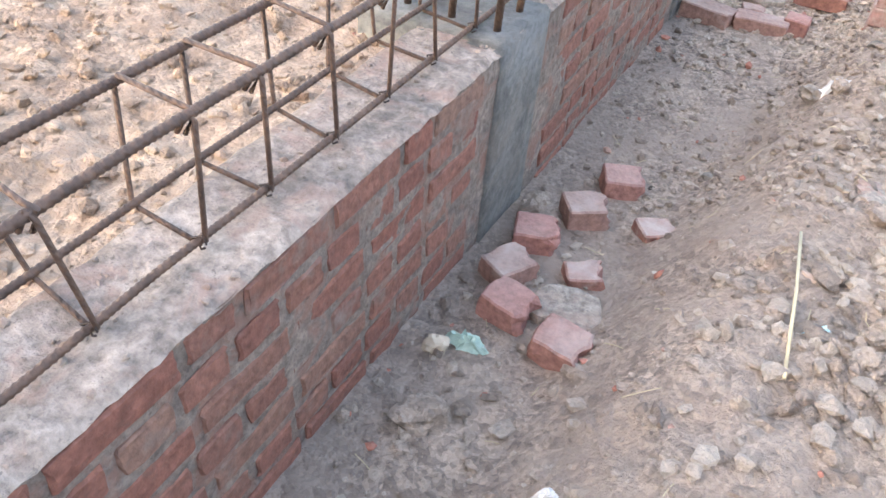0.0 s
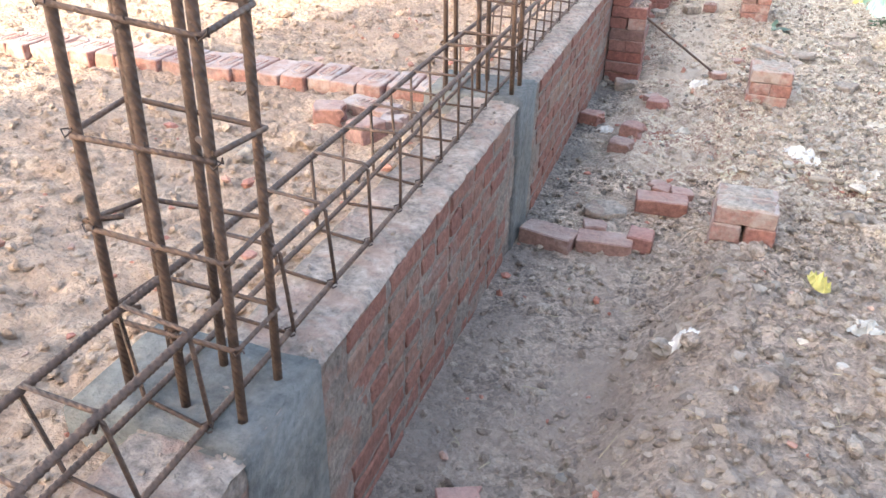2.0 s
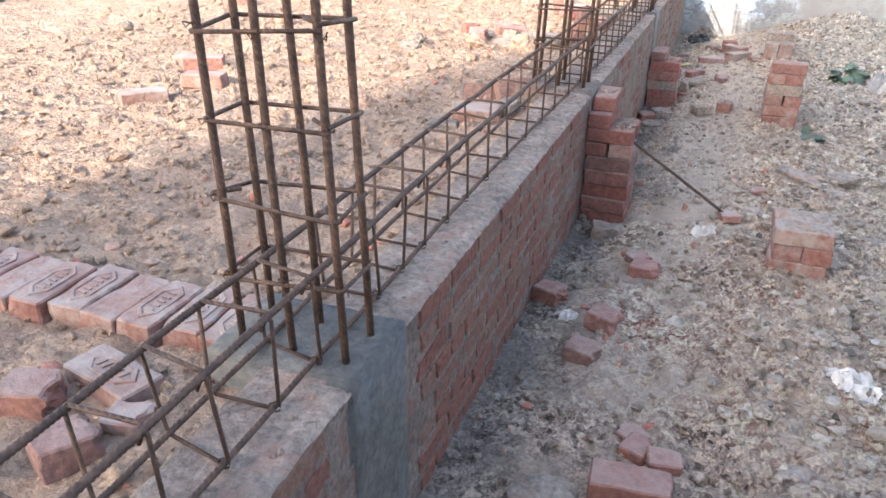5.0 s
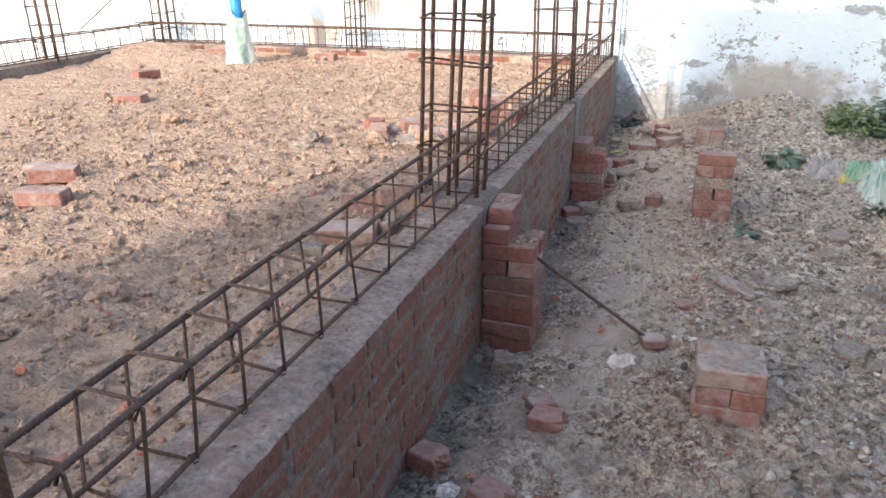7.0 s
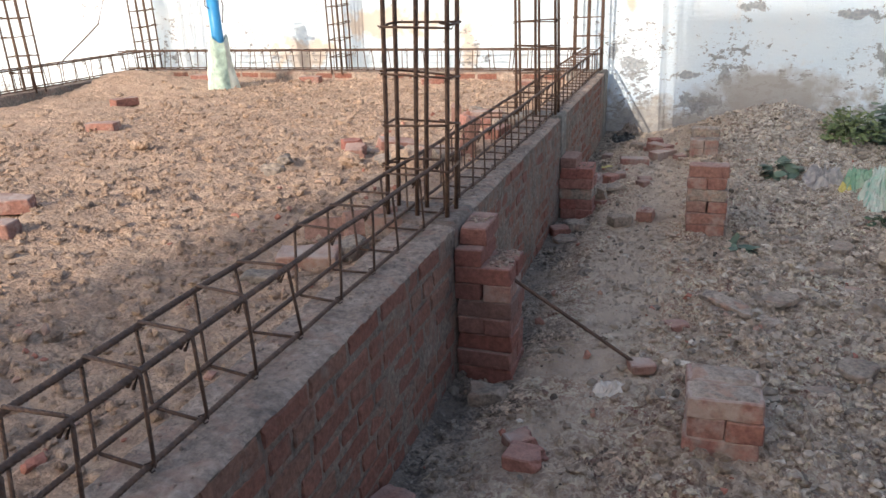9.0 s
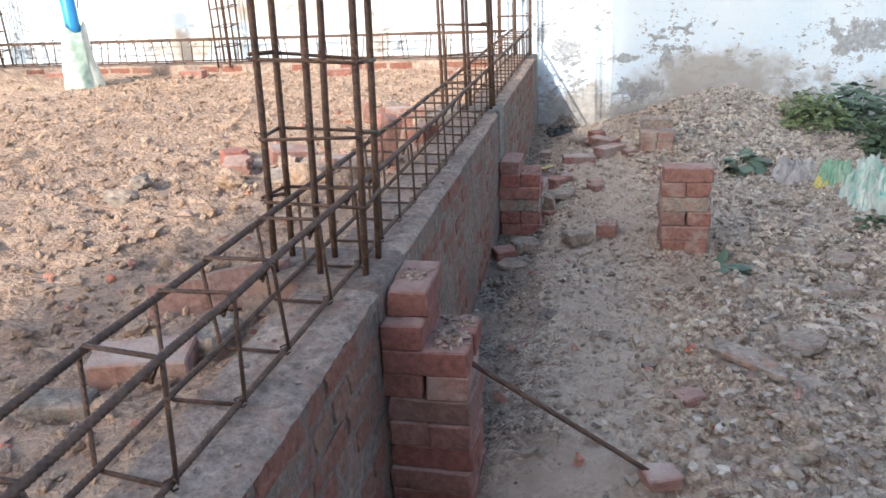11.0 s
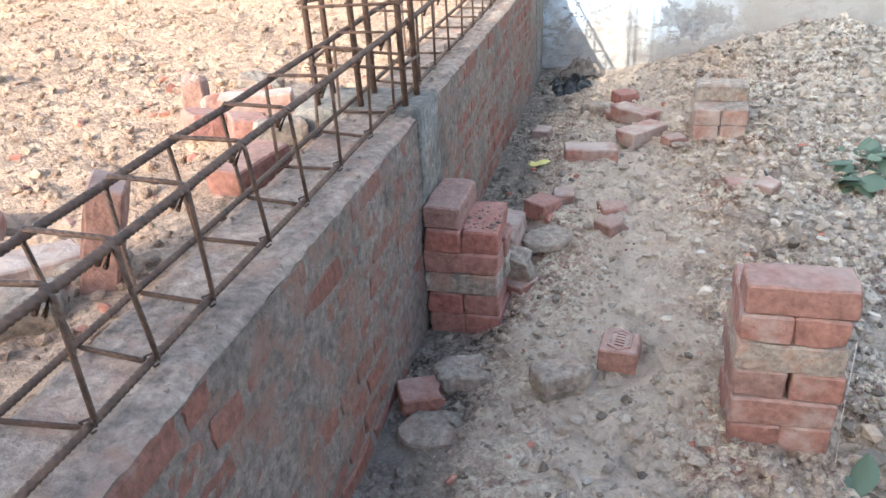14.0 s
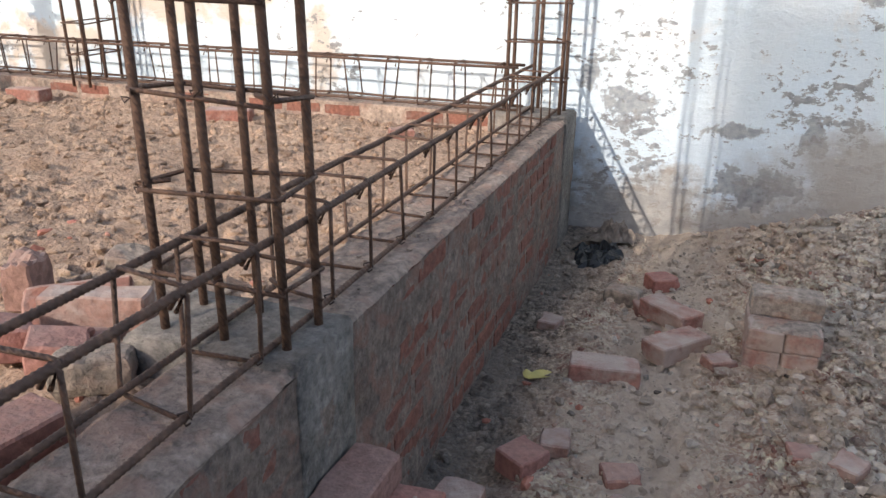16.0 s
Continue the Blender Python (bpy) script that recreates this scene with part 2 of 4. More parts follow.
# crowd of small flakes above the rubble heap
gate = k.math("ADD", gate, k.step(blotch(0.75, 0.78, 0.75, 0.42, 0.5, 3.0), 1.2, 0.4, 0.03))
bare = k.ramp(k.noise(30, 4), [(0.3, (0.13, 0.14, 0.155)), (0.7, (0.33, 0.335, 0.34))])
wash = k.mix(k.step(gate, 0.615, 0.64, 0.85), wash, bare)
damp = k.math("ADD", k.math("MULTIPLY", k.noise(3.2, 6, 0.7), 0.9), k.math("MULTIPLY", k.step(height, 0.7, -0.1), 0.6))
grime = k.ramp(k.noise(12, 5), [(0.3, (0.24, 0.225, 0.21)), (0.7, (0.42, 0.39, 0.35))])
wash = k.mix(k.step(damp, 0.64, 0.8, 0.85), wash, grime)
for cx, cz, rx, rz in ((0.3, 0.34, 0.2, 0.11), (0.16, 0.62, 0.2, 0.035), (-0.38, 0.72, 0.15, 0.1), (2.3, 0.75, 0.5, 0.16), (0.55, 0.62, 0.06, 0.1), (1.75, 1.2, 0.28, 0.06), (0.75, 1.3, 0.14, 0.05), (-0.58, 0.85, 0.05, 0.08)):
    wash = k.mix(k.step(blotch(cx, cz, rx, rz, 1.3, 11.0), 0.95, 0.7, 0.75), wash, bare)
wash = k.mix(k.step(blotch(1.0, 0.43, 0.7, 0.27, 0.45, 4.0), 1.1, 0.6, 0.9), wash, (0.36, 0.348, 0.328))
plaster = k.color(wash).bump(k.math("ADD", k.noise(25, 5, 0.65), k.math("MULTIPLY", gate, 3.0)), 0.006).m
k = Mat("plain_render", 0.9)
render_mat = k.color(k.ramp(k.noise(2, 4), [(0.3, (0.42, 0.4, 0.37)), (0.7, (0.5, 0.47, 0.43))])).m


def leaf_material(name, a, b):
    k = Mat(name, 0.5)
    k.color(k.ramp(k.island, [(0.0, a), (1.0, b)])).bump(k.noise(60, 3), 0.002)
    return k.m


leaf_dark = leaf_material("dark_leaves", (0.045, 0.078, 0.045), (0.1, 0.145, 0.08))
leaf_light = leaf_material("green_leaves", (0.08, 0.13, 0.05), (0.2, 0.24, 0.1))
leaf_blue = leaf_material("blue_green_leaves", (0.07, 0.115, 0.085), (0.13, 0.185, 0.13))


def plain(name, c, rough, var=0.12, scale=20):
    k = Mat(name, rough)
    lo = tuple(v * (1 - var) for v in c)
    hi = tuple(min(1, v * (1 + var)) for v in c)
    n = k.noise(scale, 4)
    return k.color(k.ramp(n, [(0.3, lo), (0.7, hi)])).bump(n, 0.003).m


def folded_plastic(name, cols):
    """Thin printed plastic: bands of its colours bent along the folds, dust on top."""
    k = Mat(name, 0.45)
    # printed colours; the light and dark bands also stand in for fold shading
    bands = k.noise(5.0, 2, 0.5, k.stretch(k.pos, (1.0, 2.6, 1.0)), 1.5)
    mixed = k.math("ADD", k.math("MULTIPLY", bands, 0.5), k.math("MULTIPLY", k.noise(7, 4, 0.6), 0.5))
    col = k.ramp(mixed, [(0.25 + 0.5 * i / (len(cols) - 1), c) for i, c in enumerate(cols)])
    col = k.mix(k.step(k.noise(19, 5, 0.65), 0.5, 0.75, 0.55), col, (0.42, 0.38, 0.33))
    return k.color(col).bump(k.noise(24, 4, 0.6, distort=1.5), 0.012).m


plastic_white = plain("dusty_white_plastic", (0.62, 0.59, 0.55), 0.5, 0.25)
scrap_mat = plain("dusty_paper", (0.46, 0.43, 0.38), 0.7, 0.3)
plastic_green = plain("green_woven_plastic", (0.36, 0.48, 0.41), 0.5, 0.3)
plastic_aqua = plain("aqua_plastic", (0.36, 0.55, 0.58), 0.4, 0.35)
sheet_mix = folded_plastic("blue_green_sheet", [(0.1, 0.3, 0.4), (0.25, 0.52, 0.45), (0.6, 0.66, 0.62), (0.16, 0.34, 0.3)])
bag_mix = folded_plastic("white_striped_bag", [(0.62, 0.6, 0.56), (0.3, 0.3, 0.32), (0.7, 0.68, 0.63)])
green_mix = folded_plastic("green_white_sack", [(0.55, 0.58, 0.4), (0.2, 0.42, 0.3), (0.62, 0.64, 0.55)])
plastic_black = plain("black_plastic", (0.03, 0.033, 0.035), 0.35, 0.3)
pipe_blue = plain("blue_pvc", (0.035, 0.27, 0.56), 0.35, 0.06)
yellow_foil = plain("yellow_wrapper", (0.55, 0.49, 0.17), 0.4, 0.2)
sack = plain("woven_sack", (0.62, 0.66, 0.58), 0.6, 0.15)
straw = plain("dry_straw", (0.50, 0.42, 0.28), 0.8)
dry_rock = plain("grey_clod", (0.23, 0.195, 0.165), 0.95, 0.4, 34)
pale_rock = plain("pale_clod", (0.42, 0.35, 0.27), 0.95, 0.2, 12)


# ---- geometry helpers ----
def mesh_data(name, verts, faces, mat=None, smooth=False):
    me = bpy.data.meshes.new(name)
    me.from_pydata([tuple(v) for v in verts], [], [tuple(f) for f in faces])
    if mat:
        me.materials.append(mat)
    if smooth:
        me.polygons.foreach_set("use_smooth", [True] * len(me.polygons))
    me.update()
    return me


def bm_data(name, bm, mat=None, smooth=False):
    bmesh.ops.recalc_face_normals(bm, faces=bm.faces)
    me = bpy.data.meshes.new(name)
    bm.to_mesh(me)
    bm.free()
    if mat:
        me.materials.append(mat)
    if smooth:
        me.polygons.foreach_set("use_smooth", [True] * len(me.polygons))
    return me


def part(name, data, parent, label="", m=None):
    ob = new(name, data)
    ob.parent = parent
    if m is not None:
        ob.matrix_local = m
    return tagged(ob, label) if label else ob


def thing(name, m, label, category, group="", kind="", data=None):
    ob = new(name, data)
    ob.matrix_world = m
    return tagged(ob, label, category, group, kind)


def box_bm(x0, x1, y0, y1, z0, z1, bevel=0.0, seg=1):
    bm = bmesh.new()
    bmesh.ops.create_cube(bm, size=1)
    for v in bm.verts:
        v.co = ((x0 + x1) / 2 + v.co.x * (x1 - x0), (y0 + y1) / 2 + v.co.y * (y1 - y0), (z0 + z1) / 2 + v.co.z * (z1 - z0))
    if bevel:
        bmesh.ops.bevel(bm, geom=bm.edges[:], offset=bevel, segments=seg, affect="EDGES")
    return bm


def tube(points, r, n=7, closed=False):
    """Verts and faces of a round bar along points."""
    pts = [Vector(p) for p in points]
    count = len(pts)
    verts, faces = [], []
    for i, p in enumerate(pts):
        a = pts[i - 1] if (i or closed) else p
        b = pts[(i + 1) % count] if (i + 1 < count or closed) else p
        d = (b - a).normalized()
        up = Vector((0.13, 0.21, 1)) if abs(d.z) < 0.9 else Vector((1, 0.2, 0.1))
        u = d.cross(up).normalized()
        v = d.cross(u)
        ri = r[i] if isinstance(r, list) else r
        for j in range(n):
            w = 2 * math.pi * j / n
            verts.append(p + u * (ri * math.cos(w)) + v * (ri * math.sin(w)))
    rings = count if closed else count - 1
    for i in range(rings):
        for j in range(n):
            i2, j2 = (i + 1) % count, (j + 1) % n
            faces.append((i * n + j, i * n + j2, i2 * n + j2, i2 * n + j))
    if not closed:
        faces.append(tuple(range(n - 1, -1, -1)))
        faces.append(tuple((count - 1) * n + j for j in range(n)))
    return verts, faces


def bar_data(name, points, r, mat, n=7, closed=False):
    v, f = tube(points, r, n, closed)
    return mesh_data(name, v, f, mat, True)


def fbm(x, y, z=0.0, octaves=4):
    return noise.fractal(Vector((x, y, z)), 0.9, 2.1, octaves)


def lumps(x, y, z):
    """Cloddy relief: rounded tops with creases between them."""
    return 1.0 - 2.0 * abs(noise.noise(Vector((x, y, z)))) - 1.2 * abs(noise.noise(Vector((x * 2.3, y * 2.3, z + 4)))) + 0.4 * noise.noise(Vector((x * 0.4, y * 0.4, z)))


ICO = [(0, 0, -1), (0.72, -0.53, -0.45), (-0.28, -0.85, -0.45), (-0.89, 0, -0.45), (-0.28, 0.85, -0.45), (0.72, 0.53, -0.45),
       (0.28, -0.85, 0.45), (-0.72, -0.53, 0.45), (-0.72, 0.53, 0.45), (0.28, 0.85, 0.45), (0.89, 0, 0.45), (0, 0, 1)]
ICOF = [(0, 1, 2), (1, 0, 5), (0, 2, 3), (0, 3, 4), (0, 4, 5), (1, 5, 10), (2, 1, 6), (3, 2, 7), (4, 3, 8), (5, 4, 9),
        (1, 10, 6), (2, 6, 7), (3, 7, 8), (4, 8, 9), (5, 9, 10), (6, 10, 11), (7, 6, 11), (8, 7, 11), (9, 8, 11), (10, 9, 11)]
ICO_V, ICO_F = np.array(ICO), np.array(ICOF)


def scatter(name, places, mat, rng, smooth=False):
    """One mesh of many small uneven lumps at (x, y, z, size)."""
    p = np.asarray(places)
    n = len(p)
    v = ICO_V[None] * rng.uniform(0.55, 1.3, (n, 12, 1))
    v = v * (p[:, 3, None, None] * rng.uniform(0.6, 1.35, (n, 1, 3)) * np.array([1, 1, 0.72]))
    a = rng.uniform(0, 2 * math.pi, n)
    c, s = np.cos(a)[:, None], np.sin(a)[:, None]
    v = np.stack([v[..., 0] * c - v[..., 1] * s, v[..., 0] * s + v[..., 1] * c, v[..., 2]], -1) + p[:, None, :3]
    f = (ICO_F[None] + (np.arange(n) * 12)[:, None, None]).reshape(-1, 3)
    return mesh_data(name, v.reshape(-1, 3).tolist(), f.tolist(), mat, smooth)


# ---- levels of the ground ----
WALL_X0, WALL_X1, TOP = -0.86, -0.62, 0.685
END_Y = 11.75
BACK_Y = 11.86
LEFT_X = -6.25
FILL = 0.58


def bell(x, y, cx, cy, sx, sy, h):
    return h * math.exp(-((x - cx) / sx) ** 2 - ((y - cy) / sy) ** 2)


def ease(a, b, v):
    t = min(1.0, max(0.0, (v - a) / (b - a)))
    return t * t * (3 - 2 * t)


def ground_base(x, y):
    z = float(np.interp(y, (-3, 1.2, 2.2, 3.5, 5, 6.3, 7.5, 8.8, 10, 12), (0.12, 0.12, 0.05, 0.02, 0.02, -0.01, -0.06, -0.06, 0.0, 0.0)))
    # heap of dug earth along the first stretch, its foot drawing away from the wall
    foot = float(np.interp(y, (0.5, 1.8, 2.9, 3.6), (-0.12, -0.06, 0.1, 0.14)))
    z += ease(foot - 0.22, foot + 0.2, x) * (1 - 0.45 * ease(0.65, 1.4, x)) * float(np.interp(y, (-1.5, 0.4, 1.4, 2.7, 3.1, 3.6, 4.3), (0.08, 0.17, 0.27, 0.27, 0.25, 0.14, 0.02)))
    # crown of the trodden path
    z += ease(-0.5, -0.25, x) * (1 - ease(0.5, 0.85, x)) * float(np.interp(y, (4.0, 5.0, 6.0, 7.0, 8.0, 9.2, 10.3, 11.2, 11.9), (0.0, 0.03, 0.06, 0.065, 0.065, 0.09, 0.045, 0.02, 0.0)))
    z += bell(x, y, 0.55, 4.9, 0.35, 1.2, 0.05)
    z += bell(x, y, 1.1, 11.5, 0.68, 0.95, 0.31)
    z += bell(x, y, 1.2, 8.8, 0.5, 1.2, -0.08)
    return z


def ground_z(x, y):
    z = ground_base(x, y)
    far = max(abs(x) - 4, abs(y - 5) - 9, 0)
    k = math.exp(-far * 0.3)
    rough_k = 0.35 + 0.65 * min(1.0, max(0.0, (x + 0.35) / 0.7))
    return z * k + k * rough_k * (0.035 * fbm(x * 2.2, y * 2.2, 3.0, 3) + (0.028 + 0.018 * ease(3.0, 5.0, y)) * lumps(x * 8, y * 8, 7.0) + 0.012 * fbm(x * 30, y * 30, 2.0, 2))


def fill_z(x, y):
    z = FILL + 0.022 * fbm(x * 1.8, y * 1.8, 1.0, 3) + 0.03 * lumps(x * 7, y * 7, 5.0) + 0.008 * fbm(x * 26, y * 26, 8.0, 2)
    z += bell(x, y, -5.9, 10.7, 0.7, 0.5, 0.16)
    z += bell(x, y, -3.4, 8.8, 1.2, 1.2, 0.03)
    edge = min(1.0, max(0.0, (WALL_X0 - x) / 0.35))
    return z if x < WALL_X0 - 0.35 else z * edge + (FILL + 0.03 + 0.01 * fbm(x * 9, y * 9, 2.0, 3)) * (1 - edge)


def axis_steps(spans):
    out = []
    for a, b, d in spans:
        out += list(np.arange(a, b - d * 0.5, d))
    return out + [spans[-1][1]]


def sheet(name, xs, ys, fz, mat):
    verts = [(x, y, fz(x, y)) for y in ys for x in xs]
    w = len(xs)
    faces = [(j * w + i, j * w + i + 1, (j + 1) * w + i + 1, (j + 1) * w + i) for j in range(len(ys) - 1) for i in range(w - 1)]
    return mesh_data(name, verts, faces, mat, True)


gx = axis_steps([(-400, -40, 60), (-40, -8, 4), (-8, -0.8, 0.6), (-0.8, 2.0, 0.026), (2.0, 4.0, 0.12), (4, 10, 0.8), (10, 40, 5), (40, 400, 60)])
gy = axis_steps([(-400, -40, 60), (-40, -6, 5), (-6, 0.0, 0.5), (0.0, 11.9, 0.028), (11.9, 16, 0.6), (16, 40, 4), (40, 400, 60)])
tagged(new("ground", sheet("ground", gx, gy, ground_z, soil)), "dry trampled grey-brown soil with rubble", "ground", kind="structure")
fx = axis_steps([(LEFT_X + 0.1, -3.4, 0.07), (-3.4, WALL_X0 + 0.03, 0.03)])
fy = axis_steps([(-3.9, -0.3, 0.2), (-0.3, 11.55, 0.032)])
tagged(new("floor_fill", sheet("floor_fill", fx, fy, fill_z, fill_soil)), "loose tan earth fill levelled inside the brick plinth", "earth fill", kind="structure")

# ---- old boundary wall at the end, and the building that shades the plot ----
tagged(new("wall_back", bm_data("wall_back", box_bm(-16, 14, BACK_Y, BACK_Y + 0.25, -0.4, 3.6), plaster)), "old white plastered boundary wall, flaked and damp at the foot", "wall", kind="structure")
tagged(new("wall_behind", bm_data("wall_behind", box_bm(-9.84, 16, -26.0, -20.0, -0.3, 17.9), render_mat)), "plain rendered building behind the plot", "building", kind="structure")

# unseen wall, added to darken the plinth face by hiding low sky
tagged(new("sky_blocking_wall", bm_data("sky_blocking_wall", box_bm(4.2, 4.45, -6.0, 6.6, -0.4, 2.7), render_mat)), "unseen plain rendered wall added to block low sky light", "wall", kind="structure")

# ---- brick plinth walls ----
BL, BW, BH, JOINT = 0.232, 0.112, 0.072, 0.012
COLUMNS_Y = (1.67, 3.67, 6.32, 8.92)


def wall_brick(L, seed):
    """The face of a laid brick: knocked corners, uneven outline."""
    r = random.Random(seed)
    bm = box_bm(-0.03, 0.0, -L / 2, L / 2, 0.004, BH - 0.006, 0.005)
    bmesh.ops.subdivide_edges(bm, edges=[e for e in bm.edges if e.calc_length() > 0.045 and max(v.co.x for v in e.verts) > -0.01], cuts=2)
    for v in bm.verts:
        if v.co.x > -0.012:
            rim = abs(v.co.y) > L / 2 - 0.012 or v.co.z < 0.014 or v.co.z > BH - 0.016
            v.co += Vector((r.uniform(-0.004, 0.0) if rim else r.uniform(-0.002, 0.002), r.uniform(-0.0032, 0.0032), r.uniform(-0.0028, 0.0028)))
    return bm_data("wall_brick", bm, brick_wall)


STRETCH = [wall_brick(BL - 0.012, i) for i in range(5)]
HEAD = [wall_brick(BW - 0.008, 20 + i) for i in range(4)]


def wall_top_data(x0, x1, y0, y1, z, seed):
    """Uneven bed of mortar on top of the bricks, with ragged edges."""
    nx, ny = 16, max(4, int((y1 - y0) / 0.018))
    verts, faces = [], []
    for j in range(ny + 1):
        y = y0 + (y1 - y0) * j / ny
        for i in range(nx + 1):
            x = x0 + (x1 - x0) * i / nx
            e = min(i, nx - i)
            zz = z + 0.006 * fbm(x * 14, y * 14, seed) + 0.0035 * fbm(x * 55, y * 55, seed, 2) - (0.013 + 0.004 * fbm(y * 30, seed, 3.0, 2) if e == 0 else 0.001 if e == 1 else 0)
            xx = x + (0.0022 * fbm(y * 9, seed, x) + 0.0045 * min(0.0, fbm(y * 24, seed, x, 3)) * (1 if i > 2 else -1) if e < 2 else 0)
            verts.append((xx, y, zz))
    w = nx + 1
    for j in range(ny):
        for i in range(nx):
            faces.append((j * w + i, j * w + i + 1, (j + 1) * w + i + 1, (j + 1) * w + i))
    return mesh_data("mortar_bed", verts, faces, mortar_top, True)


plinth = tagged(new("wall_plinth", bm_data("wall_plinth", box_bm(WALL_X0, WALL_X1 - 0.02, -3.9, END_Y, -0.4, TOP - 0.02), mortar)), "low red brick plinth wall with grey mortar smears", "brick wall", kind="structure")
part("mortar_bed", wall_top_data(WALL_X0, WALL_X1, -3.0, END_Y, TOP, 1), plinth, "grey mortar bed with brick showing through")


def mortar_face():
    """Struck joints and smears: an uneven skin that swallows parts of the bricks."""
    ys, zs = axis_steps([(-3.0, 0.0, 0.08), (0.0, END_Y, 0.016)]), axis_steps([(-0.25, TOP - 0.012, 0.018)])
    verts = [(WALL_X1 - 0.0055 + 0.0038 * float(np.interp(y, (5.6, 7.0), (0, 1))) + 0.0068 * fbm(y * 4, z * 6, 3.3, 4) + 0.0022 * fbm(y * 26, z * 26, 1.0, 3), y, z) for z in zs for y in ys]
    w = len(ys)
    faces = [(j * w + i, j * w + i + 1, (j + 1) * w + i + 1, (j + 1) * w + i) for j in range(len(zs) - 1) for i in range(w - 1)]
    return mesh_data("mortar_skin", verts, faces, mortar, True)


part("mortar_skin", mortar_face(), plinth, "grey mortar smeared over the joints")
far_plinth = tagged(new("wall_plinth_far", bm_data("wall_plinth_far", box_bm(LEFT_X, WALL_X0, END_Y - 0.24, END_Y, -0.4, TOP - 0.006), mortar_top)), "low brick plinth along the old boundary wall", "brick wall", kind="structure")
tagged(new("wall_plinth_left", bm_data("wall_plinth_left", box_bm(LEFT_X - 0.24, LEFT_X, -3.9, END_Y, -0.4, TOP - 0.006), mortar_top)), "low brick plinth on the far side of the fill", "brick wall", kind="structure")

# concrete stubs of the columns, flush in the wall
for yc in COLUMNS_Y + (11.58,):
    bm = box_bm(-1.02, WALL_X1 + 0.002, yc - 0.15, yc + (0.11 if yc == 8.92 else 0.16), -0.2, TOP + 0.008, 0.01, 2)
    bmesh.ops.subdivide_edges(bm, edges=[e for e in bm.edges if e.calc_length() > 0.1], cuts=4, use_grid_fill=True)
    for v in bm.verts:
        v.co += Vector((0.003 * fbm(v.co.y * 12, v.co.z * 12, 4), 0.005 * fbm(v.co.z * 10, v.co.x * 10, 9), 0.006 * fbm(v.co.x * 12, v.co.y * 12, 2)))
    tagged(new("column_stub", bm_data("column_stub", bm, concrete if yc < 5 else mortar if yc < 7 else rough_concrete, True)), "grey cast concrete column stub set in the brick wall", "concrete column", "column stubs", "structure")


# ---- reinforcement cages ----
def column_cage(m, label, height=2.7, sx=0.285, sy=0.125, first=0.2, step=0.185, seed=1):
    c = thing("column_cage", m, label, "rebar cage", "column cages")
    xs = (-sx / 2, 0, sx / 2)
    for ix, x in enumerate(xs):
        for iy, y in enumerate((-sy / 2, sy / 2)):
            r = random.Random(ix * 7 + iy + seed)
            lean = [(x + 0.002 * r.uniform(-1, 1) * t, y + 0.002 * r.uniform(-1, 1) * t, height * t / 6) for t in range(7)]
            part("rod", bar_data("rod", lean, 0.0098, steel, 8), c)
    z, r = first, random.Random(seed)
    a, b = sx / 2 + 0.011, sy / 2 + 0.011
    while z < height - 0.05:
        t = [r.uniform(-0.012, 0.012) for _ in range(4)]
        loop = [(-a, -b, z + t[0]), (a - 0.008, -b, z + t[1]), (a, -b + 0.008, z + t[1]), (a, b - 0.008, z + t[2]), (a - 0.008, b, z + t[2]), (-a, b, z + t[3]), (-a - 0.002, -b, z + t[0] + 0.012), (-a + 0.05, -b + 0.035, z + t[0] + 0.016)]
        if int(z * 1000) % 3 == 0:
            loop = [(-x, y, q) for x, y, q in loop]
        ring = part("ring", bar_data("ring", loop, 0.0052, steel, 6), c)
        for x in (-a, 0, a):
            tie = [(x + 0.012 * math.cos(w), -b + 0.006 + 0.012 * math.sin(w), z + (t[0] if x < 0 else t[1]) + 0.006 * math.cos(w * 2)) for w in (0, 1.2, 2.4, 3.6, 4.8, 6.0)] + [(x + 0.024, -b - 0.012, z + 0.012)]
            part("tie_wire", bar_data("tie_wire", tie, 0.0016, wire_mat, 4), ring)
        z += step + r.uniform(-0.01, 0.01)
    return c


